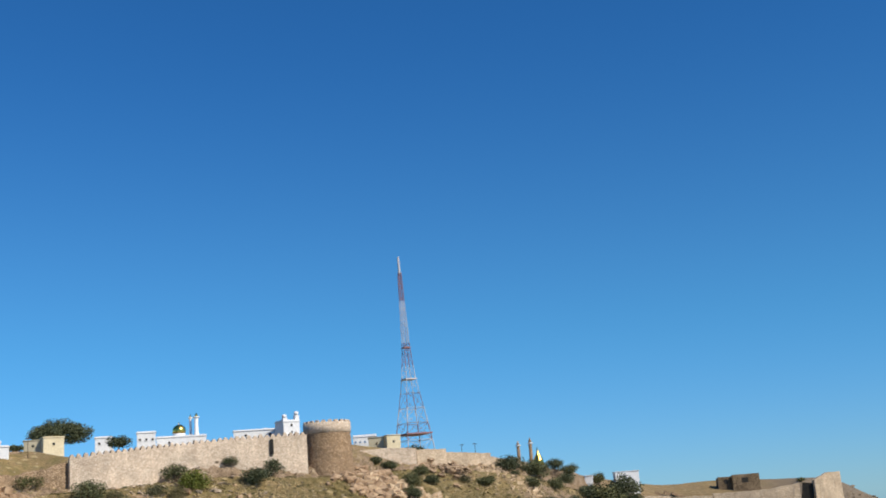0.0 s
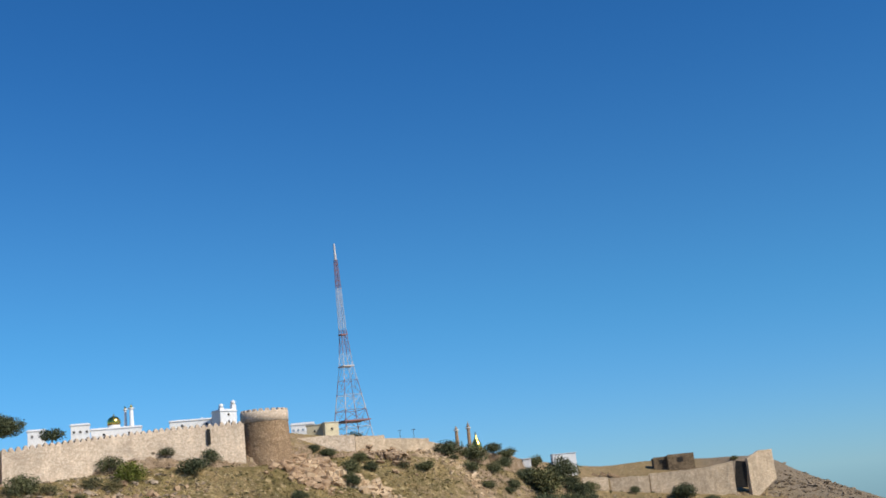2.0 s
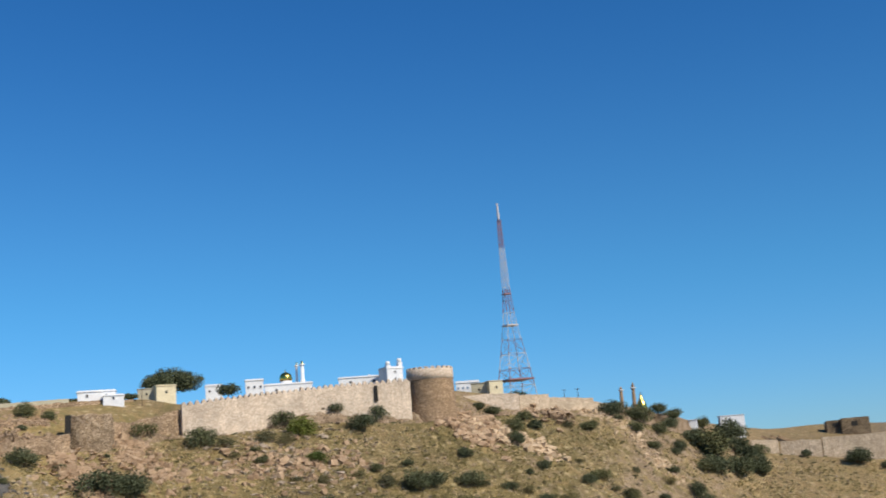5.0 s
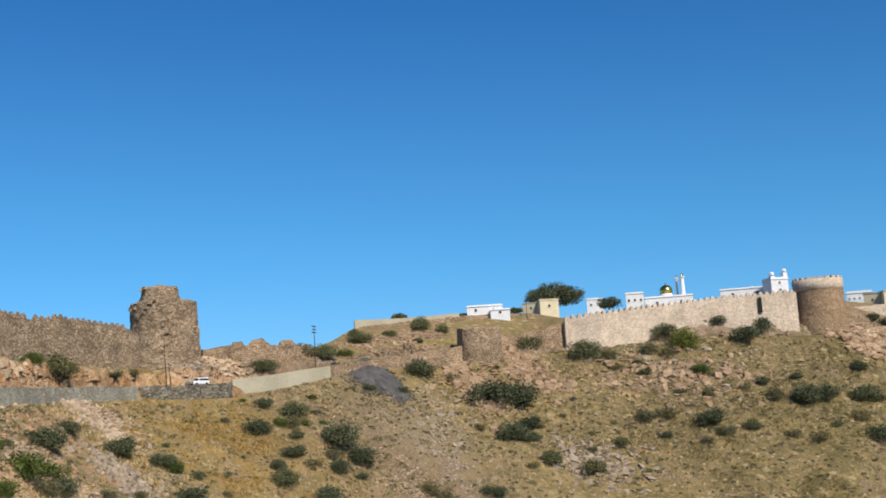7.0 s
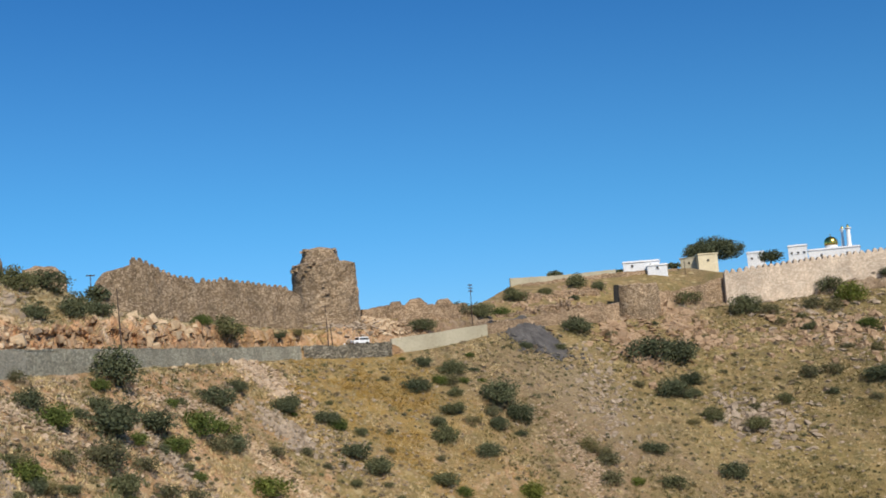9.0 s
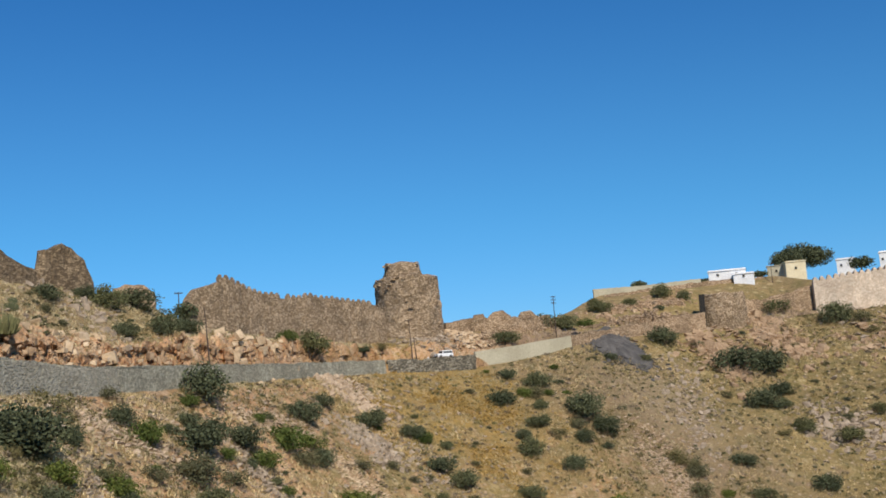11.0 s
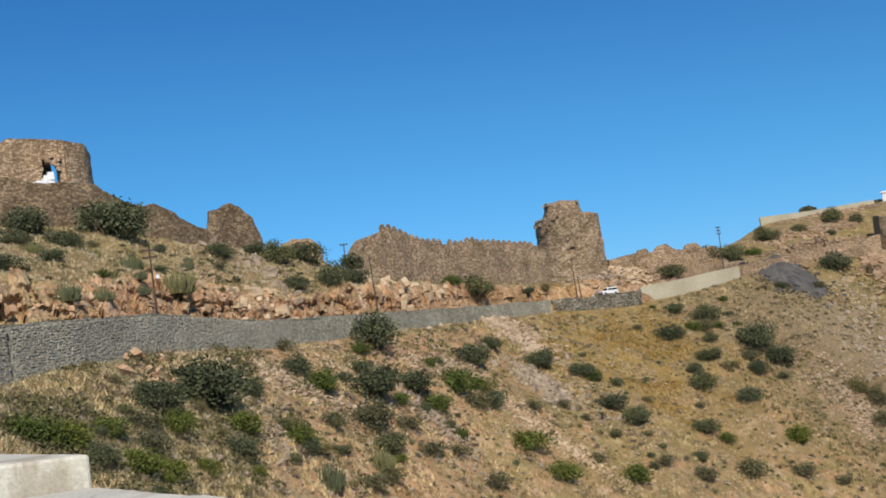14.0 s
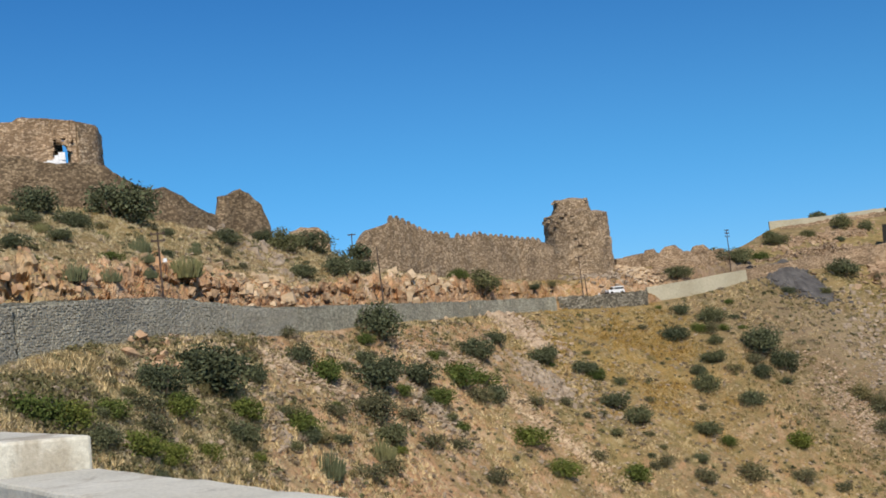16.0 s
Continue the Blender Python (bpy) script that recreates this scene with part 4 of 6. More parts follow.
me, d = wall_mesh("wall_body", [(-50.0, 204, 19.4, 22.0), (-49.4, 204, 19.6, 22.9), (-48.7, 205, 19.6, 22.8), (-48.2, 206, 19.2, 21.0)], 2.0, M_RUIN_ORANGE, 0.6, 5, 0.5, 0.3, 2, 35.0)
part("wall_body", me, parent=nub)

curtain = thing("ruined_wall", (0, 0, 0), "brown stone curtain wall with small merlons", "fort wall")
me, d = wall_mesh("wall_body", [(-46.7, 214, 16.3, 20.6), (-46.3, 215.5, 16.4, 22.7), (-45.4, 219, 16.5, 23.9), (-44.9, 221, 16.4, 24.6), (-44.3, 225, 16.1, 23.9), (-43.4, 231, 15.3, 22.6), (-42.3, 238, 14.6, 22.2), (-41.2, 245, 14.1, 22.3), (-41.0, 246, 14.2, 22.7), (-39.5, 256, 13.9, 22.2), (-37.9, 266, 13.9, 22.0), (-37.4, 270, 14.2, 20.9)], 1.6, M_RUIN, 0.6, 10, 0.14, 0.35, 7, 41.0, 0.9)
part("wall_body", me, parent=curtain)
merlons(curtain, d, 9, d[5][-1] - 3.5, 2.0, (1.25, 0.7, 1.35), M_RUIN, skip=0.05)

big = bastion("ruined_tower", -36.08, 282, 11.5, [(9.0, -8), (8.4, 0), (8.0, 6), (7.6, 12), (7.5, 17.4), (5.0, 18.2)], M_RUIN, "massive two-tier ruined stone tower beside the road", 64, 0.9, 4.0, 0.6)
cap = part("upper_tier", lathe([(5.2, 16.4), (4.7, 18.2), (4.2, 19.4), (4.2, 20.5), (3.0, 21.2), (0.8, 21.7)], 28), M_RUIN, big, "crumbling upper tier")
for v in cap.data.vertices:
    v.co.x, v.co.y = v.co.x - 0.8 + 0.35 * float(field(v.co.z, v.co.y, 3)[()]), v.co.y + 0.4 * float(field(v.co.x, v.co.z, 3)[()])
chips = random.Random(14)
for i in range(46):
    a = chips.uniform(0, math.tau)
    q, zz = (7.3, chips.uniform(15.6, 17.6)) if i % 3 else (4.2, chips.uniform(18.6, 21.2))
    if i % 5 == 0:
        q, zz = 7.7, chips.uniform(4, 15)
    s = chips.uniform(0.35, 0.8)
    part("stone", box((-s, -s * 0.8, -s * 0.5), (s, s * 0.8, s * 0.5), 0.12), M_RUIN, big).matrix_basis = pose(q * math.cos(a) - (0.8 if q < 5 else 0), q * math.sin(a), zz, chips.uniform(-12, 12), chips.uniform(-12, 12), math.degrees(a))
for az, r, b, t, w, dirn in ((-32.75, 287, 15.5, 19.6, 1.0, 0), (-31.75, 289, 16.0, 20.0, 1.6, 0), (-30.4, 296, 17.2, 19.8, 1.4, 0)):
    t_ = thing("ruined_wall", (0, 0, 0), "short crumbled stump of rubble wall on the saddle", "fort wall", "saddle stumps")
    hw = math.degrees(w * 1.7 / r)
    me, d = wall_mesh("wall_body", [(az - hw, r, b, t - 1.6), (az - hw * 0.5, r, b, t), (az + hw * 0.4, r + 1, b, t + 0.1), (az + hw, r + 1.5, b, t - 1.3)], 1.8, M_RUIN_ORANGE, 0.5, 6, 0.5, 0.35, 2, az)
    part("wall_body", me, parent=t_)
slope_wall = thing("ruined_wall", (0, 0, 0), "tumbled rubble wall crossing the saddle", "fort wall")
me, d = wall_mesh("wall_body", [(-34.4, 284, 14.2, 18.0), (-33.2, 287, 14.8, 18.6), (-31.2, 289, 16.0, 18.2), (-29.4, 300, 17.0, 18.6)], 1.5, M_RUIN_ORANGE, 0.6, 5, 0.7, 0.4, 2, 51.0)
part("wall_body", me, parent=slope_wall)


# ---- poles, vehicle, road things ----
def ground_z(x, y):
    return float(height(x, y)[0])


def utility_pole(az, r, z, h, label, arms=1, lamp=False, lean=0.0, turn=0.0):
    p = P(az, r)
    host = thing("utility_pole", (p.x, p.y, z), label, "utility pole", "hill road poles", turn=-az + turn)
    host.matrix_basis = host.matrix_basis @ pose(0, 0, 0, 0, lean, 0)
    part("shaft", rod((0, 0, -1.0), (0, 0, h), 0.13, 0.08, 8), M_STEEL, host)
    for i in range(arms):
        z1 = h - 0.25 - 0.75 * i
        part("crossarm", box((-0.75, -0.09, z1 - 0.09), (0.75, 0.09, z1 + 0.09)), M_STEEL, host)
        for x in (-0.62, 0.0, 0.62):
            part("insulator", lathe([(0.05, z1 + 0.06), (0.08, z1 + 0.14), (0.05, z1 + 0.24)], 8), M_STEEL, host).matrix_basis = pose(x, 0, 0)
    if lamp:
        part("lamp_arm", rod((0, 0, h * 0.55), (0.5, -0.3, h * 0.6), 0.04), M_STEEL, host)
        part("lamp_head", box((0.3, -0.42, h * 0.585), (0.72, -0.2, h * 0.635), 0.03, 0.02), M_WHITE, host, "white lamp head")
    return host


def road_z(az):
    t, b = float(ROAD(az, 2)), float(ROAD(az, 1))
    return t - min(max((t - b) * 0.3, 0), 0.75)


utility_pole(-56.1, 126.6, road_z(-56.1), 8.0, "rusty steel street pole with crossarms and a white lamp", 2, True, -1.5)
utility_pole(-45.7, 180, road_z(-45.7), 9.9, "thin leaning rusty steel pole by the wall", 0, False, -2.5)
utility_pole(-36.05, 255.5, road_z(-36), 9.3, "dark steel pole leaning against the tower", 1, False, -2.0)
utility_pole(-35.85, 257, road_z(-36), 5.5, "short dark steel stay pole", 0, False, -4.0)
utility_pole(-29.05, 288.5, 13.4, 9.2, "dark steel utility pole with crossarms", 3, False, 0.0, 50)
utility_pole(-18.72, 366, 26.0, 6.5, "thin dark pole before the plateau houses", 1)
utility_pole(-47.0, 222, 17.5, 5.6, "short pole head behind the ridge", 1)
for az in (1.3, 1.95):
    utility_pole(az, 455, 22.5, 5.6, "small dark pole behind the eastern wall", 1)


def suv(at, turn):
    car = thing("car", at, "white boxy off-road car on the hill road", "car", turn=turn)
    bm = bmesh.new()
    add_box(bm, (-2.05, -0.85, 0.42), (2.05, 0.85, 1.08), 0.03, 0.06)
    part("body", bm, M_CARWHITE, car)
    cab = part("cabin", box((-1.95, -0.8, 1.083), (0.75, 0.8, 1.82), 0.1, 0.05), M_CARWHITE, car)
    for x0, x1 in ((-1.75, -1.1), (-1.0, -0.3), (-0.2, 0.5)):
        for y in (-0.79, 0.79):
            part("side_window", box((x0, y - 0.03, 1.2), (x1, y + 0.03, 1.62)), M_GLASS, car, "dark side window")
    part("windscreen", box((0.66, -0.66, 1.18), (0.76, 0.66, 1.66)), M_GLASS, car, "dark windscreen")
    part("bonnet", box((0.8, -0.78, 1.083), (2.0, 0.78, 1.16), 0.06), M_CARWHITE, car)
    part("bumper", box((2.053, -0.85, 0.4), (2.2, 0.85, 0.62), 0.02), M_TYRE, car)
    for y in (-0.6, 0.6):
        part("headlight", box((2.052, y - 0.15, 0.74), (2.1, y + 0.15, 0.94)), M_GLASS, car, "round headlight")
    for x in (-1.3, 1.3):
        for y in (-0.82, 0.82):
            w = part("wheel", rod((0, -0.11, 0), (0, 0.11, 0), 0.38, None, 18), M_TYRE, car)
            w.matrix_basis = pose(x, y, 0.38)
            part("rim", rod((0, -0.12, 0), (0, 0.12, 0), 0.2, None, 12), M_STEEL, w)
    return car


cp = P(-34.55, 259.6)
suv((cp.x, cp.y, road_z(-34.55) + 0.07), 248)
for az, off, s in ((-32.9, 5.5, 0.9), (-32.2, 4.0, 0.3), (-35.0, 4.6, 0.35), (-35.3, 4.0, 0.25), (-27.6, 4.0, 0.6), (-26.6, 4.5, 0.9)):
    p = P(az, float(ROAD(az, 0)) + off)
    block = thing("painted_stone", (p.x, p.y, road_z(az) + 0.5), "whitewashed roadside marker stone", "stone", "marker stones", turn=-az)
    part("stone", box((-s, -0.4, -0.55), (s, 0.4, 0.35), 0.12, 0.08), M_WHITE, block)

# ---- the near lane and its parapet ----
lane = box((-14, -7.4, -0.2), (34, -0.85, 0.05), 0.0, 0.02)
bmesh.ops.transform(lane, matrix=pose(-8.6, 5.0, -1.62, 0, 0, math.degrees(math.atan2(-0.97, 4.21))), verts=lane.verts)
tagged(part("lane", lane, M_ROAD), "worn asphalt lane beside a concrete parapet", "road", kind="structure")
along = math.degrees(math.atan2(-0.97, 4.21))
near_wall = thing("roadside_parapet", (-8.6, 5.0, -0.7), "weathered concrete roadside parapet with a raised block", "parapet", turn=along)
bm = box((0.0, -0.78, -1.6), (16, 0.0, 0.0), 0.0, 0.03)
bmesh.ops.subdivide_edges(bm, edges=[e for e in bm.edges if e.calc_length() > 3], cuts=60, use_grid_fill=True)
for v in bm.verts:
    v.co.y += 0.03 * float(field(v.co.x * 1.7, v.co.z * 3, 3)[()])
    v.co.z += 0.02 * float(field(v.co.x * 2.3, v.co.y * 2 + 4, 3)[()])
part("low_wall", bm, M_CONCRETE, near_wall)
bm = box((-7, -0.8, -1.6), (0.0, 0.02, 0.26), 0.0, 0.03)
for v in bm.verts:
    if v.co.x > -1 and v.co.y < -0.4:
        v.co.x -= 0.55
part("raised_block", bm, M_CONCRETE, near_wall, "paler raised parapet block")


# ---- loose rock ----
def stones(name, label, n, where, size, material, seed, category="rock", flat=0.7, sink=0.3, blocky=False):
    """One mesh of many angular stones; where(rnd) gives plan points."""
    rnd = random.Random(seed)
    shapes = HULLS[blocky]
    pts = [where(rnd) for _ in range(n)]
    zs = height([p[0] for p in pts], [p[1] for p in pts])
    verts, faces = [], []
    for (x, y, *k), z in zip(pts, zs):
        s = size[0] + (size[1] - size[0]) * rnd.random() ** 2.5
        if k:
            s *= k[0]
        sc = Vector((s * rnd.uniform(.6, 1.3), s * rnd.uniform(.6, 1.2), s * flat * rnd.uniform(.6, 1.3)))
        m = Matrix.Translation((x, y, z + s * flat * (0.5 - sink))) @ Euler((rnd.uniform(-.5, .5), rnd.uniform(-.5, .5), rnd.uniform(0, 6.3))).to_matrix().to_4x4() @ Matrix.Diagonal((*sc, 1))
        hv, hf = rnd.choice(shapes)
        o = len(verts)
        verts += [(m @ q)[:] for q in hv]
        faces += [[o + i for i in f] for f in hf]
    return tagged(new(name, raw(name, verts, faces, material)), label, category, kind="stuff")


def hull(base, rnd):
    """A convex stone of about unit size."""
    bm = bmesh.new()
    for q in base:
        bm.verts.new(Vector(q) * rnd.uniform(0.72, 1.15))
    bmesh.ops.convex_hull(bm, input=bm.verts)
    for v in [v for v in bm.verts if not v.link_faces]:
        bm.verts.remove(v)
    bm.verts.index_update()
    shape = [v.co.copy() for v in bm.verts], [[v.index for v in f.verts] for f in bm.faces]
    bm.free()
    return shape


chisel = random.Random(8)
ROUNDISH = ((1, 0, 0), (-1, 0, 0), (0, 1, 0), (0, -1, 0), (0, 0, 1), (0, 0, -1), (.7, .7, .5), (-.7, .6, .5), (.6, -.7, .6), (-.6, -.7, .4))
BLOCKS = [(a * 0.8, b * 0.8, c * 0.8) for a in (-1, 1) for b in (-1, 1) for c in (-1, 1)]
HULLS = {False: [hull(ROUNDISH, chisel) for _ in range(24)], True: [hull(BLOCKS, chisel) for _ in range(24)]}


def along_line(x0, y0, x1, y1, w):
    def f(rnd):
        u = rnd.random()
        return x0 + (x1 - x0) * u + rnd.gauss(0, w), y0 + (y1 - y0) * u + rnd.gauss(0, w)
    return f


def around(x, y, w):
    return lambda rnd: (x + rnd.gauss(0, w), y + rnd.gauss(0, w))


def cut_bank(rnd):
    az = rnd.uniform(-72, -39) if rnd.random() < 0.8 else rnd.uniform(-57, -44)
    k, w = float(BENCH(az, 0)), float(ROAD(az, 0)) + BANK
    p = P(az, w + 0.2 + (k + 2.0 - w) * rnd.random())
    return p.x, p.y


def left_bank(rnd):
    az = rnd.uniform(-70, -57)
    k, w = float(BENCH(az, 0)), float(ROAD(az, 0)) + BANK
    p = P(az, w + 0.5 + (k + 0.4 - w) * rnd.random())
    return p.x, p.y


def jointed_bank(rnd):
    az = rnd.uniform(-57, -38.5)
    k, w = float(BENCH(az, 0)), float(ROAD(az, 0)) + BANK
    p = P(az, w + 0.1 + (k + 0.6 - w) * rnd.random())
    return p.x, p.y


def anywhere_slope(rnd):
    az = rnd.uniform(-66, 18)
    f, w = float(FOOT(az)), float(ROAD(az, 0))
    p = P(az, f + (w - 2 - f) * rnd.random() ** 0.8)
    return p.x, p.y


def upper_slope(rnd):
    az = rnd.uniform(-68, -38)
    k, c = float(BENCH(az, 0)), float(CREST(az, 0))
    p = P(az, k + (c - k) * rnd.random())
    return p.x, p.y


stones("bank_rocks", "fractured orange rock blocks of the road cutting", 260, cut_bank, (0.15, 0.5), M_ROCK, 3, flat=1.0, sink=0.6)
stones("bank_rocks", "pale jointed rock blocks of the road cutting", 260, jointed_bank, (0.15, 0.55), M_TAN, 33, flat=1.2, sink=0.6, blocky=True)
stones("bank_slabs", "large orange slabs standing out of the road cutting", 40, left_bank, (0.3, 0.8), M_ROCK, 34, flat=0.9, sink=0.7, blocky=True)
stones("slope_stones", "loose tan stones strewn over the slopes", 6000, anywhere_slope, (0.1, 0.55), M_SCREE, 4)
stones("slope_stones", "loose stones below the ruined walls", 800, upper_slope, (0.12, 0.5), M_SCREE, 5)
stones("rubble_heap", "tumbled heap of pale stones below the road", 420, around(-140.7, 173.6, 2.8), (0.2, 0.8), M_PALE, 9, "rubble")
stones("boulders", "cluster of orange boulders under the grey wall", 60, around(-98.4, 64.5, 2.2), (0.3, 1.1), M_ROCK, 10)
stones("slag_heap", "dark grey heap of dumped slag at the bend", 1500, around(-129.6, 262.0, 4.2), (0.12, 0.7), M_SLAG, 11, "rubble")
stones("outcrop", "craggy tan outcrop at the bastion foot", 330, around(-21, 375.5, 5.5), (0.5, 2.6), M_TAN, 12, flat=0.9, sink=0.7)
stones("outcrop", "craggy brown outcrop on the eastern slope", 220, around(3.5, 406.5, 4.5), (0.5, 2.4), M_RUIN_ORANGE, 13)
stones("outcrop", "pale fractured outcrop on the fort slope", 700, around(-72, 331, 12.0), (0.2, 1.5), M_SCREE, 14, flat=0.5, sink=0.7)
stones("outcrop", "grey pale outcrop low on the fort slope", 320, around(-76.5, 281, 5.5), (0.2, 1.4), M_SCREE, 15, flat=0.5, sink=0.7)
stones("outcrop", "rock ledges under the old bastion", 420, around(-113, 294, 8.0), (0.3, 1.7), M_TAN, 16, flat=0.45, sink=0.7)
stones("outcrop", "rocky far spur below the ruined wall", 600, along_line(158, 490, 215, 540, 11.0), (0.4, 1.9), M_SPUR, 17, flat=0.6, sink=0.6)
stones("rubble_heap", "tumbled pale masonry at the tower foot", 420, along_line(-154, 221.5, -158, 226, 3.2), (0.25, 1.1), M_SCREE, 18, "rubble")
stones("rubble_heap", "pale collapsed earth and stones beside the tower", 420, along_line(-157, 234, -146, 226, 2.6), (0.3, 1.2), M_EARTH, 19, "rubble")

stones("scree", "stream of pinkish rubble beside the thicket", 900, along_line(-108.8, 84.0, -109.9, 102.0, 2.2), (0.12, 0.6), M_PALE, 60, "scree", 0.6, 0.35, False)
stones("scree", "grey stones in a narrow gully", 300, along_line(-101.5, 80.3, -91.9, 73.6, 1.0), (0.15, 0.7), M_SCREE, 61, "scree", 0.6, 0.35, False)
stones("scree", "stony gully bed between the bushes", 550, along_line(-116.4, 100.8, -111.4, 108.4, 1.2), (0.12, 0.5), M_PALE, 62, "scree", 0.6, 0.35, False)
stones("scree", "pale stones in a shallow gully", 700, along_line(-122.2, 123.1, -125.1, 142.3, 1.3), (0.12, 0.6), M_PALE, 63, "scree", 0.6, 0.35, False)
stones("scree", "spill of yellowish gravel down the slope", 1700, along_line(-120.9, 143.7, -108.6, 149.0, 2.0), (0.1, 0.5), M_EARTH, 64, "scree", 0.6, 0.35, False)
stones("scree", "grey broken rock between low scrub", 500, along_line(-114.8, 118.3, -110.1, 118.4, 2.0), (0.15, 0.7), M_SCREE, 65, "scree", 0.6, 0.35, False)
stones("rocks", "grey rock patch on the grassy slope", 500, along_line(-127.4, 157.9, -124.4, 161.4, 2.6), (0.15, 0.8), M_SCREE, 66, "rock", 0.75, 0.5, True)
stones("rocks", "tumbled pale stones below the road wall", 520, along_line(-140.8, 167.7, -138.1, 173.8, 2.8), (0.15, 0.8), M_PALE, 67, "rock", 0.75, 0.5, True)
stones("scree", "broad band of grey stones on the slope", 450, along_line(-131.6, 173.2, -113.9, 168.5, 3.0), (0.12, 0.6), M_SCREE, 68, "scree", 0.6, 0.35, False)
stones("scree", "stony track falling down the slope", 900, along_line(-111.7, 231.3, -95.8, 220.2, 2.5), (0.1, 0.5), M_PALE, 69, "scree", 0.6, 0.35, False)
stones("scree", "pale gravel at the foot of the track", 450, along_line(-106.7, 233.4, -96.9, 222.1, 2.5), (0.1, 0.5), M_PALE, 70, "scree", 0.6, 0.35, False)
stones("rocks", "dark undercut ledges below the old bastion", 260, along_line(-118.5, 290.1, -107.4, 282.2, 3.0), (0.4, 1.9), M_TAN, 71, "rock", 0.75, 0.5, True)
stones("rocks", "broken ledges beside the old bastion", 500, along_line(-117.2, 316.7, -97.2, 303.8, 3.5), (0.3, 1.5), M_TAN, 72, "rock", 0.75, 0.5, True)
stones("rocks", "pale rock outcrop on the fort slope", 260, along_line(-86.5, 276.5, -76.8, 280.3, 4.0), (0.2, 1.2), M_SCREE, 73, "rock", 0.75, 0.5, True)
stones("rocks", "stones strewn under the ledges", 500, along_line(-116.6, 272.6, -101.0, 240.1, 4.0), (0.15, 0.8), M_SCREE, 74, "rock", 0.75, 0.5, True)
stones("rocks", "weathered rock ribs below the fort wall", 480, along_line(-87.1, 316.2, -53.0, 338.8, 6.0), (0.3, 1.6), M_TAN, 75, "rock", 0.75, 0.5, True)
stones("rocks", "pale rock rib running down from the bastion", 260, along_line(-20.7, 377.7, 4.3, 377.0, 2.5), (0.4, 1.8), M_EARTH, 76, "rock", 0.75, 0.5, True)
stones("rocks", "stony path descending the eastern slope", 500, along_line(14.0, 423.4, 46.1, 404.3, 3.0), (0.2, 1.0), M_EARTH, 77, "rock", 0.75, 0.5, True)
stones("scree", "broken reddish stones at the wall foot", 600, along_line(-101.4, 65.9, -105.7, 80.0, 2.2), (0.1, 0.6), M_PALE, 79, "scree", 0.6, 0.35, False)
stones("rocks", "pale rocks on the slope above the road", 140, along_line(-142.7, 109.6, -134.5, 111.1, 3.0), (0.2, 1.0), M_SCREE, 80, "rock", 0.75, 0.5, True)
stones("rocks", "jointed pale rocks at the top of the cutting", 90, along_line(-122.1, 91.5, -127.7, 107.2, 2.2), (0.3, 1.2), M_EARTH, 81, "rock", 0.75, 0.5, True)
stones("rocks", "pale ledges under the curtain wall", 90, along_line(-138.0, 136.5, -144.0, 156.6, 2.0), (0.3, 1.3), M_EARTH, 82, "rock", 0.75, 0.5, True)
stones("rubble_heap", "tumbled rubble along the terrace foot", 420, along_line(-143.7, 273.7, -126.6, 303.8, 1.2), (0.25, 1.0), M_RUIN_ORANGE, 90, "rubble", 0.7, 0.4, True)
stones("rubble_heap", "brown stones over the terraced slope", 420, along_line(-144.9, 283.1, -134.7, 321.1, 2.5), (0.2, 0.9), M_TAN, 91, "rubble", 0.7, 0.4, True)
stones("rubble_heap", "collapsed dry stone terrace line", 260, along_line(-143.8, 291.3, -133.6, 314.1, 1.0), (0.3, 1.0), M_RUIN_ORANGE, 92, "rubble", 0.7, 0.4, True)
stones("rubble_heap", "rubble strewn over the saddle", 380, along_line(-149.2, 233.1, -149.0, 265.6, 2.0), (0.25, 1.0), M_RUIN_ORANGE, 93, "rubble", 0.7, 0.4, True)

mv, mf = [], []
for i in range(25):
    for j in range(36):
        q, a = 8.6 * i / 24, j * math.tau / 36
        x, y = -129.4 + q * math.cos(a) * 1.2, 262.6 + q * math.sin(a)
        lift = 2.6 * max(0, 1 - q / 8.0) ** 1.3 + 1.5 * float(field(x / 1.6, y / 1.6, 4)[()]) * max(0, 1 - q / 8.4)
        mv.append((x, y, ground_z(x, y) + lift - 0.5 * (q > 7.4)))
        if i < 24:
            mf.append((i * 36 + j, i * 36 + (j + 1) % 36, (i + 1) * 36 + (j + 1) % 36, (i + 1) * 36 + j))
tagged(new("slag_mound", raw("slag_mound", mv, mf, M_SLAG)), "dark grey mound of tipped slag at the bend", "rubble")

# ---- vegetation ----
def leaf_cloud(rnd, lobes, n, size, stretch=1.0):
    """Leaf sprays round many lobes: (centre, radius)."""
    v, f = [], []
    wts = [r ** 2 for _, r in lobes]
    for _ in range(n):
        c, r = rnd.choices(lobes, wts)[0]
        d = Vector((rnd.gauss(0, 1), rnd.gauss(0, 1), rnd.gauss(0, 1)))
        d.normalize()
        p = Vector(c) + Vector((d.x, d.y, d.z * 0.8)) * r * (0.5 + 0.72 * rnd.random() ** 0.9)
        if p.z < 0.02:
            p.z = 0.02 + rnd.random() * 0.1
        s = size * rnd.uniform(0.5, 1.3)
        a = Vector((rnd.gauss(0, 1), rnd.gauss(0, 1), rnd.gauss(0, 0.7))).normalized() * s * stretch
        b = a.cross(Vector((rnd.gauss(0, 1), rnd.gauss(0, 1), rnd.gauss(0, 1)))).normalized() * s * 0.6
        o = len(v)
        v += [p - a, p - b * 0.8, p + a, p + b]
        f.append((o, o + 1, o + 2, o + 3))
    return v, f


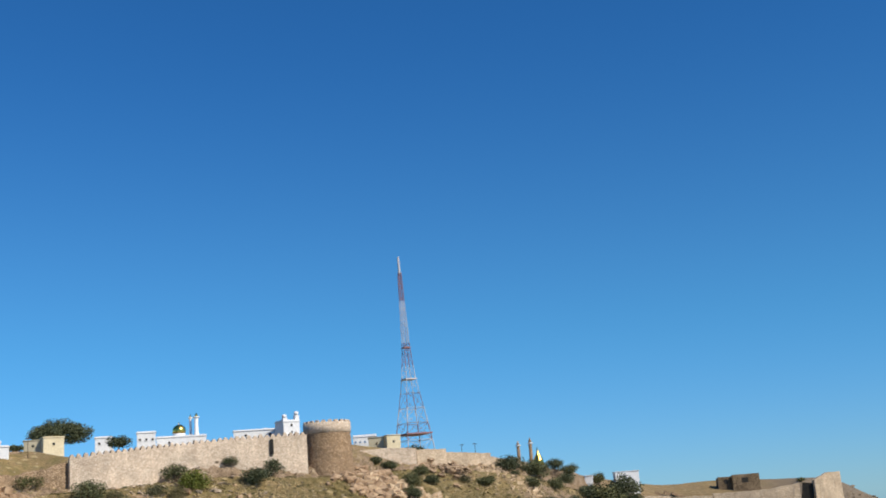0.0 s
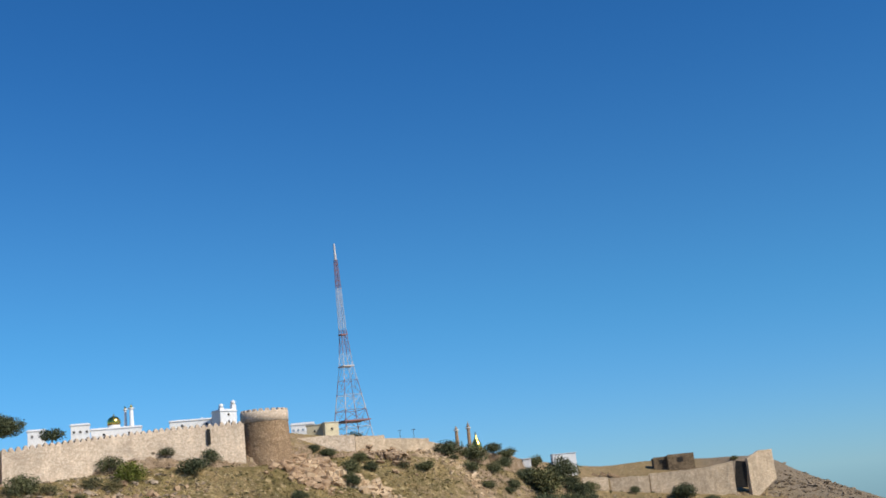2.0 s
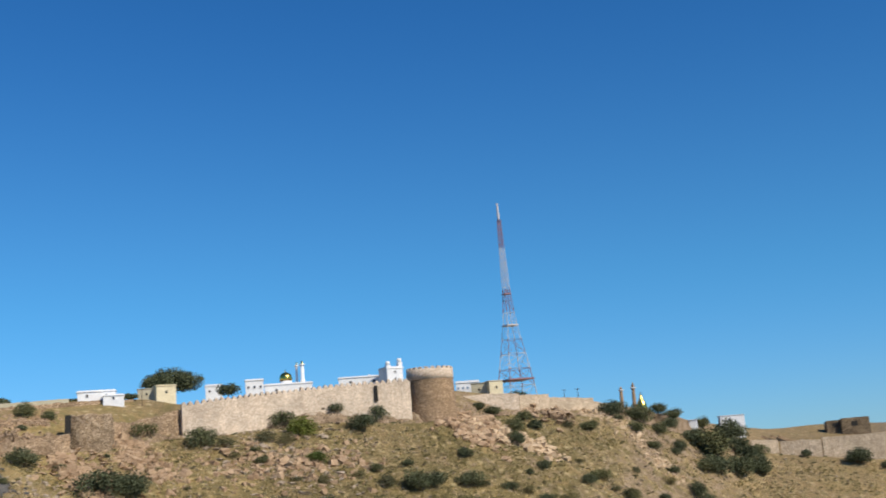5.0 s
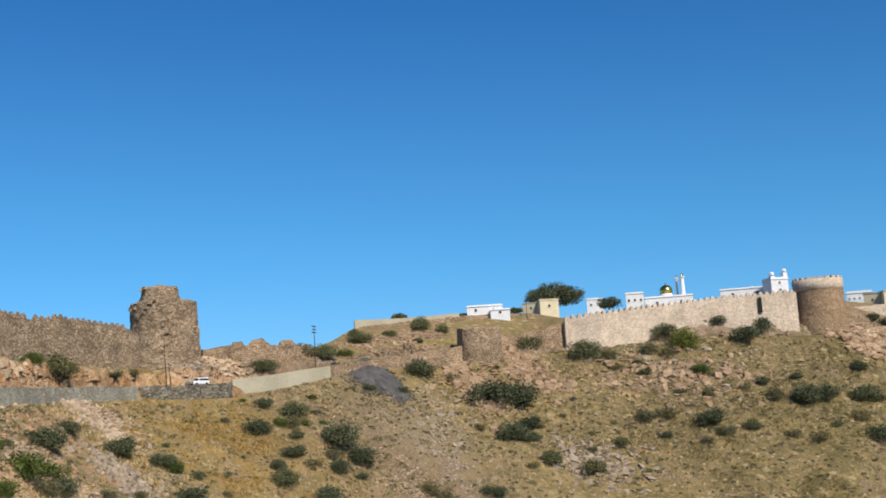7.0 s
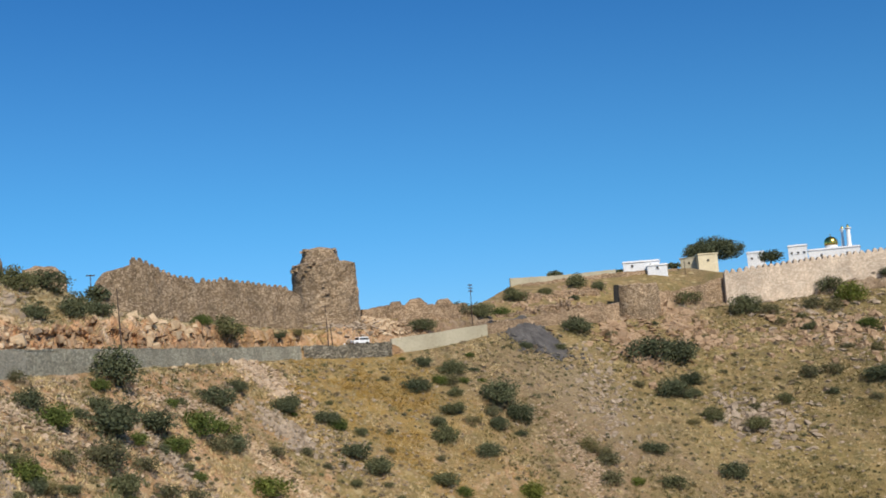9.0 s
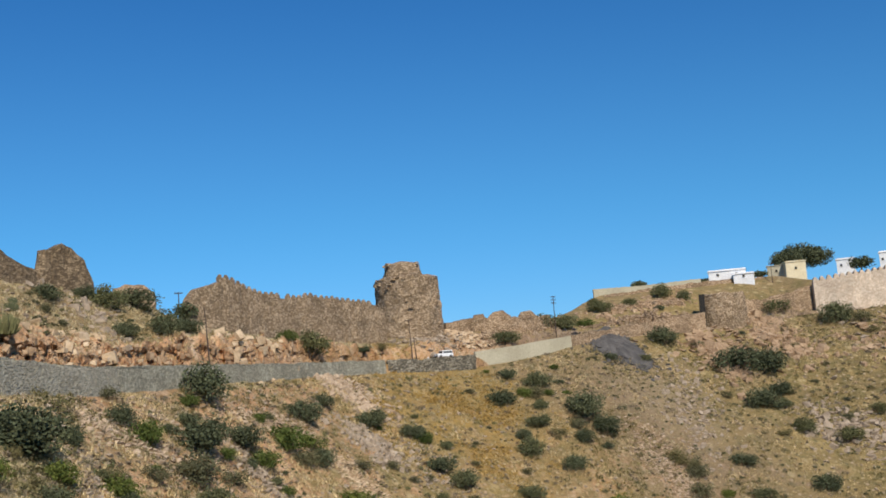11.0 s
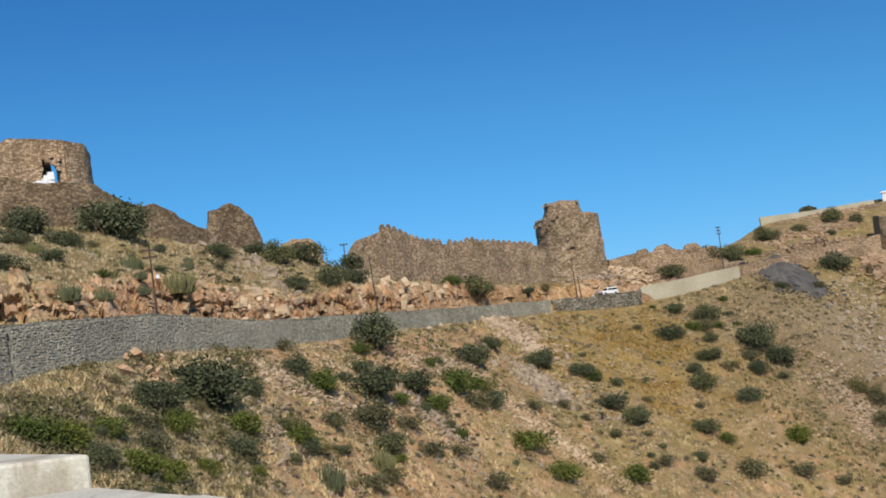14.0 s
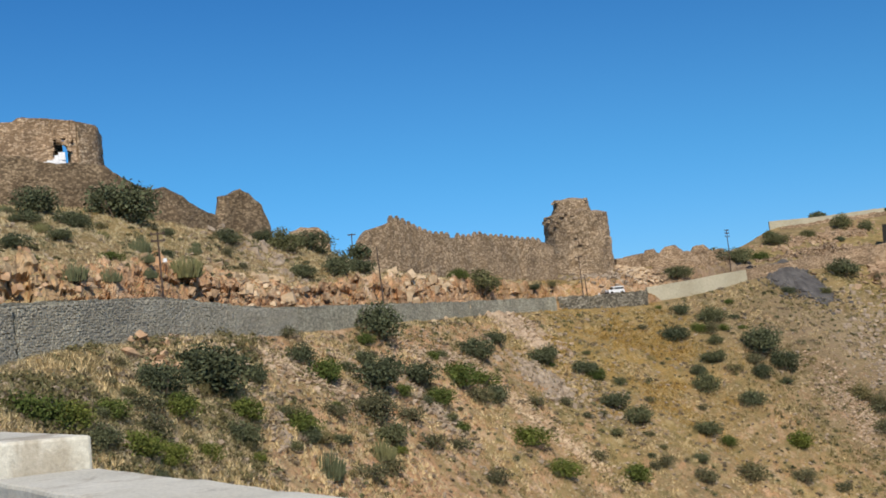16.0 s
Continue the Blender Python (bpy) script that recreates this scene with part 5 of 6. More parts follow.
def bush_shape(kind, rnd):
    """Lobes of a shrub one metre wide: low domes, several stems, uneven outline."""
    lobes = []
    for _ in range(rnd.randint(13, 18)):
        a, q = rnd.uniform(0, math.tau), rnd.random() ** 0.7 * 0.33
        h = {"a": 0.34, "b": 0.27, "g": 0.3}.get(kind, 0.25) * rnd.uniform(0.6, 1.15) * (1.2 - 1.3 * q)
        lobes.append(((q * math.cos(a), q * math.sin(a), h), rnd.uniform(0.14, 0.24)))
    return lobes


def make_bush(kind, name, label, leaf, n, seed):
    rnd = random.Random(seed)
    host = new(name)
    tagged(host, label, "bush", "hillside shrubs")
    stems = bmesh.new()
    for _ in range(6):
        a = rnd.uniform(0, math.tau)
        add_rod(stems, (0.03 * math.cos(a), 0.03 * math.sin(a), -0.06), (0.26 * math.cos(a), 0.26 * math.sin(a), 0.28), 0.014, 0.005, 5)
    part("branch_frame", stems, M_BARK, host)
    if kind == "p":
        bm = bmesh.new()
        for _ in range(300):
            a, q = rnd.uniform(0, math.tau), rnd.random() ** 0.5 * 0.42
            x, y = q * math.cos(a), q * math.sin(a)
            h = rnd.uniform(0.2, 0.62) * (1.05 - 1.35 * q)
            add_rod(bm, (x * 0.8, y * 0.8, 0), (x * 1.05 + rnd.uniform(-.04, .04), y * 1.05 + rnd.uniform(-.04, .04), h), 0.014, 0.009, 4)
        part("crown", bm, leaf, host, "pale green upright stalks")
    else:
        v, f = leaf_cloud(rnd, bush_shape(kind, rnd), n, 0.026)
        part("crown", raw("crown", v, f, leaf), parent=host)
    return host


KINDS = {"a": ("acacia_bush", "dark green rounded acacia bush on the dry slope", M_LEAF, 3200),
         "b": ("leafy_bush", "fresh green spreading bush on the dry slope", M_LEAF_BRIGHT, 2800),
         "g": ("thorn_bush", "greyish half-bare thorn bush on the dry slope", M_LEAF_GREY, 1700),
         "p": ("spurge_clump", "pale green upright spurge clump above the road", M_LEAF_PALE, 0)}
MASTERS = {k: [make_bush(k, *spec, 60 + 7 * i + ord(k)) for i in range(4)] for k, spec in KINDS.items()}
USED = {k: 0 for k in KINDS}
plant = random.Random(77)


def grove(rows, size=1.3):
    for k, x, y, w in rows:
        w = w * size
        i, USED[k] = USED[k], USED[k] + 1
        z = ground_z(x, y)
        m = pose(x, y, z - 0.09 * w, 0, 0, plant.uniform(0, 360))
        ob = MASTERS[k][i] if i < 4 else copy_thing(MASTERS[k][plant.randrange(4)], m)
        ob.matrix_basis = m @ Matrix.Diagonal((w, w * plant.uniform(0.8, 1.1), w * plant.uniform(0.8, 1.15), 1))


EAST_RIDGE = [
    ("a", -6.8, 410.4, 6.3), ("a", -15.9, 394.7, 4.9), ("a", -20.0, 395.5, 3.8), ("a", -5.4, 393.5, 5.6),
    ("a", -2.3, 389.0, 3.7), ("a", -8.1, 376.4, 6.8), ("a", -23.2, 357.2, 4.8), ("a", 15.1, 402.2, 5.4),
    ("a", 27.2, 418.1, 5.2), ("a", 33.9, 431.7, 7.5), ("a", 37.3, 413.3, 4.0), ("a", 33.4, 416.7, 10.0),
    ("a", 42.3, 430.4, 10.3), ("a", 44.3, 451.3, 9.8), ("a", 48.4, 452.4, 10.9), ("a", 56.8, 448.4, 13.0),
    ("a", 62.0, 444.7, 19.3), ("a", 72.7, 463.3, 15.7), ("a", 83.0, 469.2, 11.4), ("a", 76.5, 504.7, 4.4),
    ("a", 118.3, 468.8, 7.4), ("a", 133.2, 501.6, 6.5), ("a", 104.8, 485.8, 4.3), ("a", 130.5, 466.1, 9.3),
    ("a", 78.9, 451.7, 13.2), ("a", 46.7, 425.9, 4.1), ("a", 163.1, 538.8, 5.9),
]
SHRUBS_A = [
    ("a", -110.4, 57.1, 3.0), ("b", -78.7, 41.5, 4.7), ("a", -126.1, 67.0, 3.2), ("a", -135.8, 73.8, 5.4),
    ("p", -122.5, 66.7, 2.0), ("b", -78.9, 44.3, 3.5), ("a", -116.3, 65.8, 3.1), ("a", -127.8, 73.3, 4.1),
    ("p", -104.1, 59.8, 2.9), ("a", -125.9, 73.8, 2.5), ("a", -76.8, 45.7, 2.6), ("b", -82.7, 49.7, 3.7),
    ("p", -122.3, 74.2, 1.8), ("p", -107.5, 65.9, 2.2), ("b", -111.4, 68.7, 2.4), ("a", -135.1, 85.1, 8.3),
    ("b", -78.0, 49.3, 3.8), ("g", -86.2, 55.3, 4.4), ("g", -81.7, 53.0, 3.7), ("p", -118.5, 76.9, 2.7),
    ("p", -112.4, 73.8, 1.8), ("p", -111.6, 73.4, 1.7), ("a", -90.8, 60.3, 4.6), ("b", -79.6, 53.2, 3.4),
]
SHRUBS_B = [
    ("b", -88.5, 60.0, 4.1), ("a", -144.4, 98.0, 5.1), ("b", -89.6, 61.1, 3.1), ("g", -85.0, 58.7, 2.5),
    ("p", -115.6, 80.9, 3.9), ("b", -83.9, 59.4, 3.0), ("a", -97.3, 69.4, 7.4), ("a", -97.3, 70.3, 7.5),
    ("g", -91.2, 66.5, 2.5), ("g", -126.9, 94.0, 1.8), ("a", -139.9, 105.3, 4.5), ("a", -89.5, 67.7, 3.6),
    ("b", -94.3, 71.6, 3.7), ("g", -129.0, 99.6, 1.7), ("a", -102.8, 79.5, 3.1), ("a", -101.5, 78.8, 2.8),
    ("a", -144.1, 115.2, 3.4), ("g", -98.0, 80.6, 3.2), ("g", -116.3, 96.2, 3.3), ("a", -143.0, 118.4, 5.5),
    ("b", -96.6, 80.5, 4.0), ("b", -97.4, 81.9, 3.4), ("a", -112.1, 94.4, 4.1), ("a", -95.3, 80.4, 2.8),
]
SHRUBS_C = [
    ("a", -133.3, 114.3, 4.0), ("g", -96.4, 83.0, 3.1), ("a", -146.5, 126.7, 6.9), ("p", -91.6, 79.7, 4.1),
    ("b", -109.9, 96.1, 5.0), ("g", -101.4, 89.6, 3.5), ("a", -98.2, 87.7, 2.5), ("a", -136.6, 124.1, 5.3),
    ("g", -106.5, 98.2, 3.5), ("g", -94.4, 87.7, 3.7), ("a", -115.9, 108.1, 3.5), ("b", -121.4, 114.0, 3.2),
    ("a", -139.9, 132.3, 4.8), ("g", -105.8, 100.3, 6.3), ("p", -98.1, 93.5, 3.1), ("a", -111.7, 106.6, 7.4),
    ("g", -96.4, 92.8, 3.3), ("a", -123.2, 118.6, 6.9), ("a", -101.4, 98.1, 4.6), ("b", -113.4, 112.7, 3.1),
    ("g", -108.0, 108.0, 4.1), ("a", -117.3, 120.1, 6.0), ("g", -104.6, 108.2, 4.0), ("b", -123.3, 129.8, 3.4),
]
SHRUBS_D = [
    ("b", -114.5, 120.7, 4.9), ("g", -107.1, 116.1, 3.5), ("b", -110.5, 120.7, 2.8), ("b", -120.0, 131.3, 6.1),
    ("b", -146.2, 162.5, 3.8), ("a", -127.7, 144.1, 5.7), ("g", -117.7, 133.2, 4.3), ("b", -121.5, 138.1, 5.5),
    ("g", -103.0, 118.5, 4.2), ("a", -147.4, 169.7, 7.1), ("a", -118.4, 137.9, 4.2), ("a", -133.8, 156.6, 3.6),
    ("b", -110.9, 135.3, 6.2), ("g", -120.0, 148.9, 3.1), ("a", -154.2, 194.6, 2.6), ("a", -130.7, 165.6, 5.5),
    ("b", -105.8, 136.1, 5.1), ("g", -156.0, 202.7, 3.2), ("g", -120.7, 157.8, 2.5), ("g", -117.3, 159.0, 2.1),
    ("a", -127.6, 173.5, 4.1), ("g", -110.1, 151.2, 3.6), ("b", -126.1, 175.2, 3.7), ("a", -113.1, 160.5, 2.1),
]
SHRUBS_E = [
    ("a", -119.2, 170.0, 5.2), ("a", -124.2, 178.9, 3.1), ("b", -105.7, 155.0, 5.2), ("a", -114.4, 169.4, 4.9),
    ("g", -111.6, 168.1, 1.9), ("g", -136.0, 205.6, 2.4), ("g", -118.8, 180.0, 2.1), ("g", -105.9, 163.5, 3.4),
    ("b", -140.0, 219.0, 1.7), ("a", -130.2, 209.3, 6.4), ("a", -136.1, 220.9, 4.2), ("a", -145.5, 237.1, 5.6),
    ("a", -105.0, 172.3, 2.9), ("g", -102.0, 168.5, 4.0), ("a", -121.9, 202.4, 3.6), ("b", -151.7, 252.0, 2.3),
    ("b", -129.4, 216.8, 3.9), ("a", -109.5, 183.5, 5.1), ("a", -117.9, 198.3, 5.3), ("g", -127.9, 218.8, 4.4),
    ("a", -121.7, 208.5, 4.6), ("a", -130.1, 223.4, 5.7), ("a", -124.6, 214.9, 3.1), ("b", -107.2, 185.2, 3.7),
]
SHRUBS_F = [
    ("a", -148.9, 261.1, 6.3), ("b", -126.8, 222.4, 3.2), ("g", -117.8, 209.4, 3.5), ("b", -131.9, 235.0, 2.1),
    ("a", -128.2, 229.7, 2.0), ("g", -100.2, 180.4, 5.0), ("b", -124.7, 227.0, 2.0), ("a", -110.7, 201.6, 4.9),
    ("a", -144.5, 265.4, 6.4), ("g", -117.4, 217.1, 3.8), ("a", -114.6, 214.6, 4.2), ("a", -118.6, 222.3, 7.7),
    ("b", -144.1, 275.8, 4.8), ("a", -152.2, 296.4, 3.5), ("a", -111.5, 217.8, 2.6), ("a", -113.9, 222.9, 6.5),
    ("g", -97.3, 192.5, 4.4), ("b", -101.8, 201.6, 5.2), ("a", -146.0, 289.7, 5.9), ("a", -127.3, 254.9, 3.0),
    ("a", -141.5, 297.4, 3.8), ("g", -93.6, 199.0, 3.6), ("a", -123.4, 264.1, 3.1), ("a", -125.0, 279.1, 7.9),
]
SHRUBS_G = [
    ("a", -134.1, 300.3, 2.8), ("g", -102.5, 230.7, 4.8), ("a", -140.4, 317.0, 6.0), ("g", -101.9, 231.5, 3.4),
    ("g", -98.7, 231.5, 5.3), ("g", -99.5, 233.4, 4.9), ("g", -95.6, 226.5, 5.7), ("a", -134.1, 318.1, 4.3),
    ("a", -118.3, 285.9, 3.3), ("b", -93.2, 232.9, 3.6), ("g", -105.1, 268.6, 3.0), ("a", -94.0, 246.0, 5.3),
    ("a", -106.5, 282.0, 9.5), ("a", -112.4, 302.7, 2.0), ("a", -87.6, 239.2, 4.9), ("a", -97.2, 272.0, 7.2),
    ("a", -101.3, 287.2, 8.5), ("g", -90.8, 265.0, 3.5), ("a", -96.2, 280.9, 6.0), ("a", -94.0, 274.8, 4.4),
    ("a", -111.1, 326.7, 7.6), ("g", -94.3, 282.6, 2.3), ("g", -99.7, 305.1, 2.5), ("a", -88.1, 270.1, 5.2),
]
SHRUBS_H = [
    ("g", -91.3, 292.0, 2.3), ("a", -79.3, 254.2, 5.4), ("g", -91.2, 302.0, 2.1), ("a", -79.9, 275.1, 6.3),
    ("a", -94.2, 325.9, 8.1), ("g", -81.3, 281.8, 3.1), ("g", -83.4, 289.6, 2.0), ("g", -88.2, 328.7, 4.9),
    ("g", -79.5, 297.0, 2.1), ("a", -92.0, 343.9, 2.9), ("a", -75.9, 289.0, 4.3), ("g", -84.8, 325.0, 3.5),
    ("a", -79.6, 329.4, 3.2), ("g", -73.0, 302.3, 5.7), ("a", -76.7, 325.0, 3.5), ("g", -78.7, 337.7, 6.0),
    ("a", -66.6, 298.0, 2.9), ("g", -68.0, 307.0, 6.0), ("a", -76.6, 352.4, 7.9), ("g", -73.4, 339.5, 5.0),
    ("g", -66.4, 319.7, 3.4), ("b", -69.4, 345.8, 9.5), ("b", -63.1, 333.0, 5.8), ("g", -56.8, 300.4, 3.2),
]
SHRUBS_I = [
    ("a", -57.3, 308.6, 8.1), ("g", -59.6, 323.0, 4.7), ("g", -53.1, 305.8, 4.5), ("a", -62.7, 363.0, 4.9),
    ("g", -51.0, 329.6, 3.5), ("a", -47.2, 311.8, 4.2), ("a", -52.8, 356.3, 8.6), ("a", -46.6, 335.3, 4.5),
    ("a", -50.1, 369.2, 7.1), ("g", -43.4, 329.1, 5.7), ("g", -37.7, 314.6, 3.9), ("a", -38.7, 340.8, 3.6),
    ("a", -34.7, 330.7, 8.3), ("g", -31.1, 314.2, 4.5), ("a", -30.3, 335.6, 7.4), ("g", -27.1, 322.7, 3.7),
    ("g", -22.2, 331.6, 5.7), ("a", -22.6, 355.3, 5.1), ("a", -21.7, 342.3, 8.2), ("a", -17.4, 325.7, 7.5),
    ("g", -17.2, 345.0, 3.6), ("a", -19.6, 396.0, 4.2), ("a", -15.5, 393.8, 5.7), ("a", -10.3, 348.3, 4.7),
]
SHRUBS_J = [
    ("g", -9.8, 337.6, 4.9), ("a", -7.9, 383.2, 6.6), ("a", -7.6, 374.3, 5.7), ("a", -6.9, 410.9, 7.5),
    ("g", -4.9, 350.4, 3.7), ("a", -4.7, 393.2, 6.0), ("a", -4.1, 360.0, 2.8), ("a", -1.6, 388.8, 4.5),
    ("a", -1.2, 335.0, 7.4), ("a", 0.0, 349.3, 5.0), ("a", 0.5, 367.0, 4.2), ("g", 4.1, 347.2, 3.7),
    ("g", 6.7, 355.3, 6.1), ("g", 9.2, 398.7, 4.2), ("g", 10.9, 377.8, 3.3), ("g", 11.9, 347.9, 7.3),
    ("a", 13.3, 368.7, 5.3), ("a", 16.3, 403.5, 6.6), ("g", 14.7, 358.5, 5.8), ("a", 17.2, 374.6, 5.4),
    ("a", 18.2, 356.7, 3.8), ("g", 21.4, 372.8, 3.6), ("a", 26.8, 427.9, 9.0), ("a", 26.1, 371.9, 5.7),
]
SHRUBS_K = [
    ("g", 29.8, 389.8, 3.7), ("a", 28.5, 368.0, 5.0), ("a", 36.1, 433.3, 9.6), ("a", 33.2, 371.0, 6.4),
    ("a", 37.3, 413.3, 4.0), ("a", 38.3, 414.7, 4.8), ("a", 36.9, 385.0, 4.1), ("g", 40.4, 398.9, 4.6),
    ("a", 43.3, 406.7, 4.3), ("a", 46.2, 423.5, 4.1), ("a", 50.0, 457.6, 7.9), ("g", 42.9, 385.2, 7.4),
    ("a", 48.8, 429.2, 5.4), ("a", 49.7, 403.2, 7.4), ("a", 55.7, 443.5, 9.8), ("a", 52.3, 399.7, 7.7),
    ("a", 63.5, 480.2, 7.0), ("a", 56.7, 427.7, 8.3), ("a", 59.4, 443.0, 14.1), ("a", 61.2, 432.6, 12.1),
    ("a", 75.4, 488.2, 13.2), ("a", 70.2, 442.9, 11.2), ("a", 76.8, 461.1, 9.8), ("a", 79.7, 454.0, 9.3),
]
SHRUBS_L = [
    ("a", 101.3, 473.3, 4.2), ("a", 119.0, 468.1, 9.2), ("a", 131.5, 501.0, 6.0),
]
for rows in (SHRUBS_A, SHRUBS_B, SHRUBS_C, SHRUBS_D, SHRUBS_E, SHRUBS_F, SHRUBS_G, SHRUBS_H, SHRUBS_I, SHRUBS_J, SHRUBS_K, SHRUBS_L):
    grove(rows)
grove(EAST_RIDGE, 0.82)
fill = []
while len(fill) < 60:
    az = plant.uniform(-60, -29)
    f, w = float(FOOT(az)), float(ROAD(az, 0))
    p = P(az, f + (w - f) * (0.05 + 0.85 * plant.random()))
    fill.append((plant.choice("bgga"), p.x, p.y, plant.uniform(0.9, 2.2)))
while len(fill) < 85:
    az = plant.uniform(-67, -47.5)
    k, c = float(BENCH(az, 0)), float(CREST(az, 0))
    p = P(az, k + 2 + (c - k - 4) * plant.random())
    fill.append((plant.choice("apggp"), p.x, p.y, plant.uniform(1.0, 2.4)))
grove(fill)


def tree(at, w, h, n, label, seed, trunk=0.35):
    """A spreading tree: forked limbs under a wide, uneven crown."""
    rnd = random.Random(seed)
    host = thing("tree", at, label, "tree")
    bm = bmesh.new()
    add_rod(bm, (0, 0, -0.8), (0.1, 0, h * 0.32), trunk, trunk * 0.7, 9)
    lobes = []
    for i in range(11):
        a, q = i * 2.4 + rnd.uniform(-.3, .3), w * 0.42 * math.sqrt((i + 0.6) / 11.5)
        tip = Vector((q * math.cos(a), q * math.sin(a), h * (0.72 - 0.22 * (q / (w * 0.42)) ** 2 + rnd.uniform(-.05, .06))))
        midp = Vector((tip.x * 0.45, tip.y * 0.45, h * 0.45))
        add_rod(bm, (0.1, 0, h * 0.28), midp, trunk * 0.5, trunk * 0.3, 6)
        add_rod(bm, midp, tip, trunk * 0.3, trunk * 0.1, 5)
        lobes.append((tip, h * rnd.uniform(0.26, 0.36)))
        lobes.append((Vector((tip.x * 0.9, tip.y * 0.9, h * 0.46)), h * rnd.uniform(0.2, 0.28)))
        for _ in range(3):
            lobes.append((tip + Vector((rnd.uniform(-1, 1) * w * 0.09, rnd.uniform(-1, 1) * w * 0.09, rnd.uniform(-.4, .6) * h * 0.15)), h * rnd.uniform(0.1, 0.19)))
    part("trunk", bm, M_BARK, host)
    v, f = leaf_cloud(rnd, lobes, n, 0.34)
    part("crown", raw("crown", v, f, M_LEAF), parent=host)
    return host


p = P(-17.45, 398)
tree((p.x, p.y, 30.2), 21, 10.2, 17000, "wide dark green umbrella-shaped tree on the plateau", 5, 0.5)
p = P(-14.75, 392)
tree((p.x, p.y, 29.0), 8.5, 5.2, 1800, "round dark green tree behind the fort wall", 6)
p = P(-24.9, 372)
tree((p.x, p.y, 28.6), 5.5, 3.0, 900, "small flat-topped tree behind the terrace wall", 7)
p = P(-21.9, 376)
tree((p.x, p.y, 28.8), 7.0, 1.9, 700, "low dark green shrub tree on the plateau edge", 8)
p = P(-19.3, 378)
tree((p.x, p.y, 28.9), 6.0, 2.9, 800, "dark green shrub tree between the plateau houses", 9)
p = P(-46.75, 214)
tree((p.x, p.y, 16.5), 4.2, 4.0, 800, "small dark acacia on the ridge", 10, 0.15)


def scatter(name, label, category, n, where, leaf, seed, kind, grow=1.0):
    """Many small tufts in one mesh."""
    rnd = random.Random(seed)
    pts = [where(rnd) for _ in range(n)]
    zs = height([p[0] for p in pts], [p[1] for p in pts])
    v, f = [], []
    for (x, y), z in zip(pts, zs):
        if kind == "grass":
            s = rnd.uniform(0.12, 0.42) * grow
            for _ in range(8):
                a = rnd.uniform(0, math.tau)
                dx, dy = math.cos(a), math.sin(a)
                bx, by = x + rnd.uniform(-.25, .25) * grow, y + rnd.uniform(-.25, .25) * grow
                o = len(v)
                v += [(bx - dy * 0.035 * grow, by + dx * 0.035 * grow, z - 0.05), (bx + dy * 0.035 * grow, by - dx * 0.035 * grow, z - 0.05), (bx + dx * s * 0.9, by + dy * s * 0.9, z + s)]
                f.append((o, o + 1, o + 2))
        else:
            s = (0.3 + 1.1 * rnd.random() ** 3) * grow
            for _ in range(40):
                d = Vector((rnd.gauss(0, 1), rnd.gauss(0, 1), abs(rnd.gauss(0, 0.9)))).normalized() * s * rnd.uniform(0.5, 1)
                a = Vector((rnd.gauss(0, 1), rnd.gauss(0, 1), rnd.gauss(0, 1))).normalized() * 0.2
                b = a.cross(Vector((rnd.gauss(0, 1), rnd.gauss(0, 1), rnd.gauss(0, 1)))).normalized() * 0.1
                q = Vector((x, y, z)) + Vector((d.x, d.y, d.z * 0.75))
                o = len(v)
                v += [q - a, q - b, q + a, q + b]
                f.append((o, o + 1, o + 2, o + 3))
    return tagged(new(name, raw(name, v, f, leaf)), label, category, kind="stuff")


def straw_field(rnd):
    az = rnd.uniform(-70, -52)
    f, w = float(FOOT(az)), float(ROAD(az, 0))
    p = P(az, w - (w - f) * 0.75 * rnd.random())
    return p.x, p.y


def ochre_field(rnd):
    return OCHRE.x + rnd.gauss(0, 14), OCHRE.y + rnd.gauss(0, 13)


def east_slope(rnd):
    az = -29 + 44 * rnd.random() ** 0.8
    f, w = float(FOOT(az)), float(ROAD(az, 0))
    p = P(az, f + (w + 4 - f) * rnd.random() ** 1.25)
    return p.x, p.y


def patchy(where, size, keep, seed):
    """Points only in the patches that a slow noise leaves."""
    def f(rnd):
        while True:
            x, y = where(rnd)
            if float(field(x / size + seed, y / size, 3)) > keep + rnd.uniform(-.15, .15):
                return x, y
    return f


scatter("dry_grass", "straw-yellow dry grass tufts below the wall", "grass", 26000, straw_field, M_GRASS, 21, "grass", 1.0)
scatter("dry_grass", "dry grass tufts over the lower slopes", "grass", 24000, anywhere_slope, M_GRASS, 22, "grass", 1.1)
scatter("dry_grass", "tall patches of dry grass between the bushes", "grass", 14000, patchy(anywhere_slope, 9, 0.05, 4), M_GRASS, 28, "grass", 1.7)
scatter("dry_grass", "dry grass tufts on the slope above the road", "grass", 7000, upper_slope, M_GRASS, 23, "grass", 1.3)
scatter("ochre_grass", "ochre yellow grass below the road bend", "grass", 4200, patchy(ochre_field, 8, 0.05, 6), M_GRASS_OCHRE, 29, "grass", 1.3)
scatter("olive_grass", "olive tinged grass over the fort slope", "grass", 16000, patchy(east_slope, 14, 0.0, 9), M_GRASS_OLIVE, 30, "grass", 1.9)
scatter("low_scrub", "small olive scrub dotted over the fort slope", "scrub", 2000, east_slope, M_LEAF_GREY, 24, "scrub")
scatter("low_scrub", "small green scrub dotted over the slopes", "scrub", 700, anywhere_slope, M_LEAF, 25, "scrub", 0.8)
scatter("dry_scrub", "leafless brown dwarf scrub over the lower slopes", "scrub", 2000, patchy(anywhere_slope, 7, -0.1, 2), M_TWIG, 31, "scrub", 0.8)
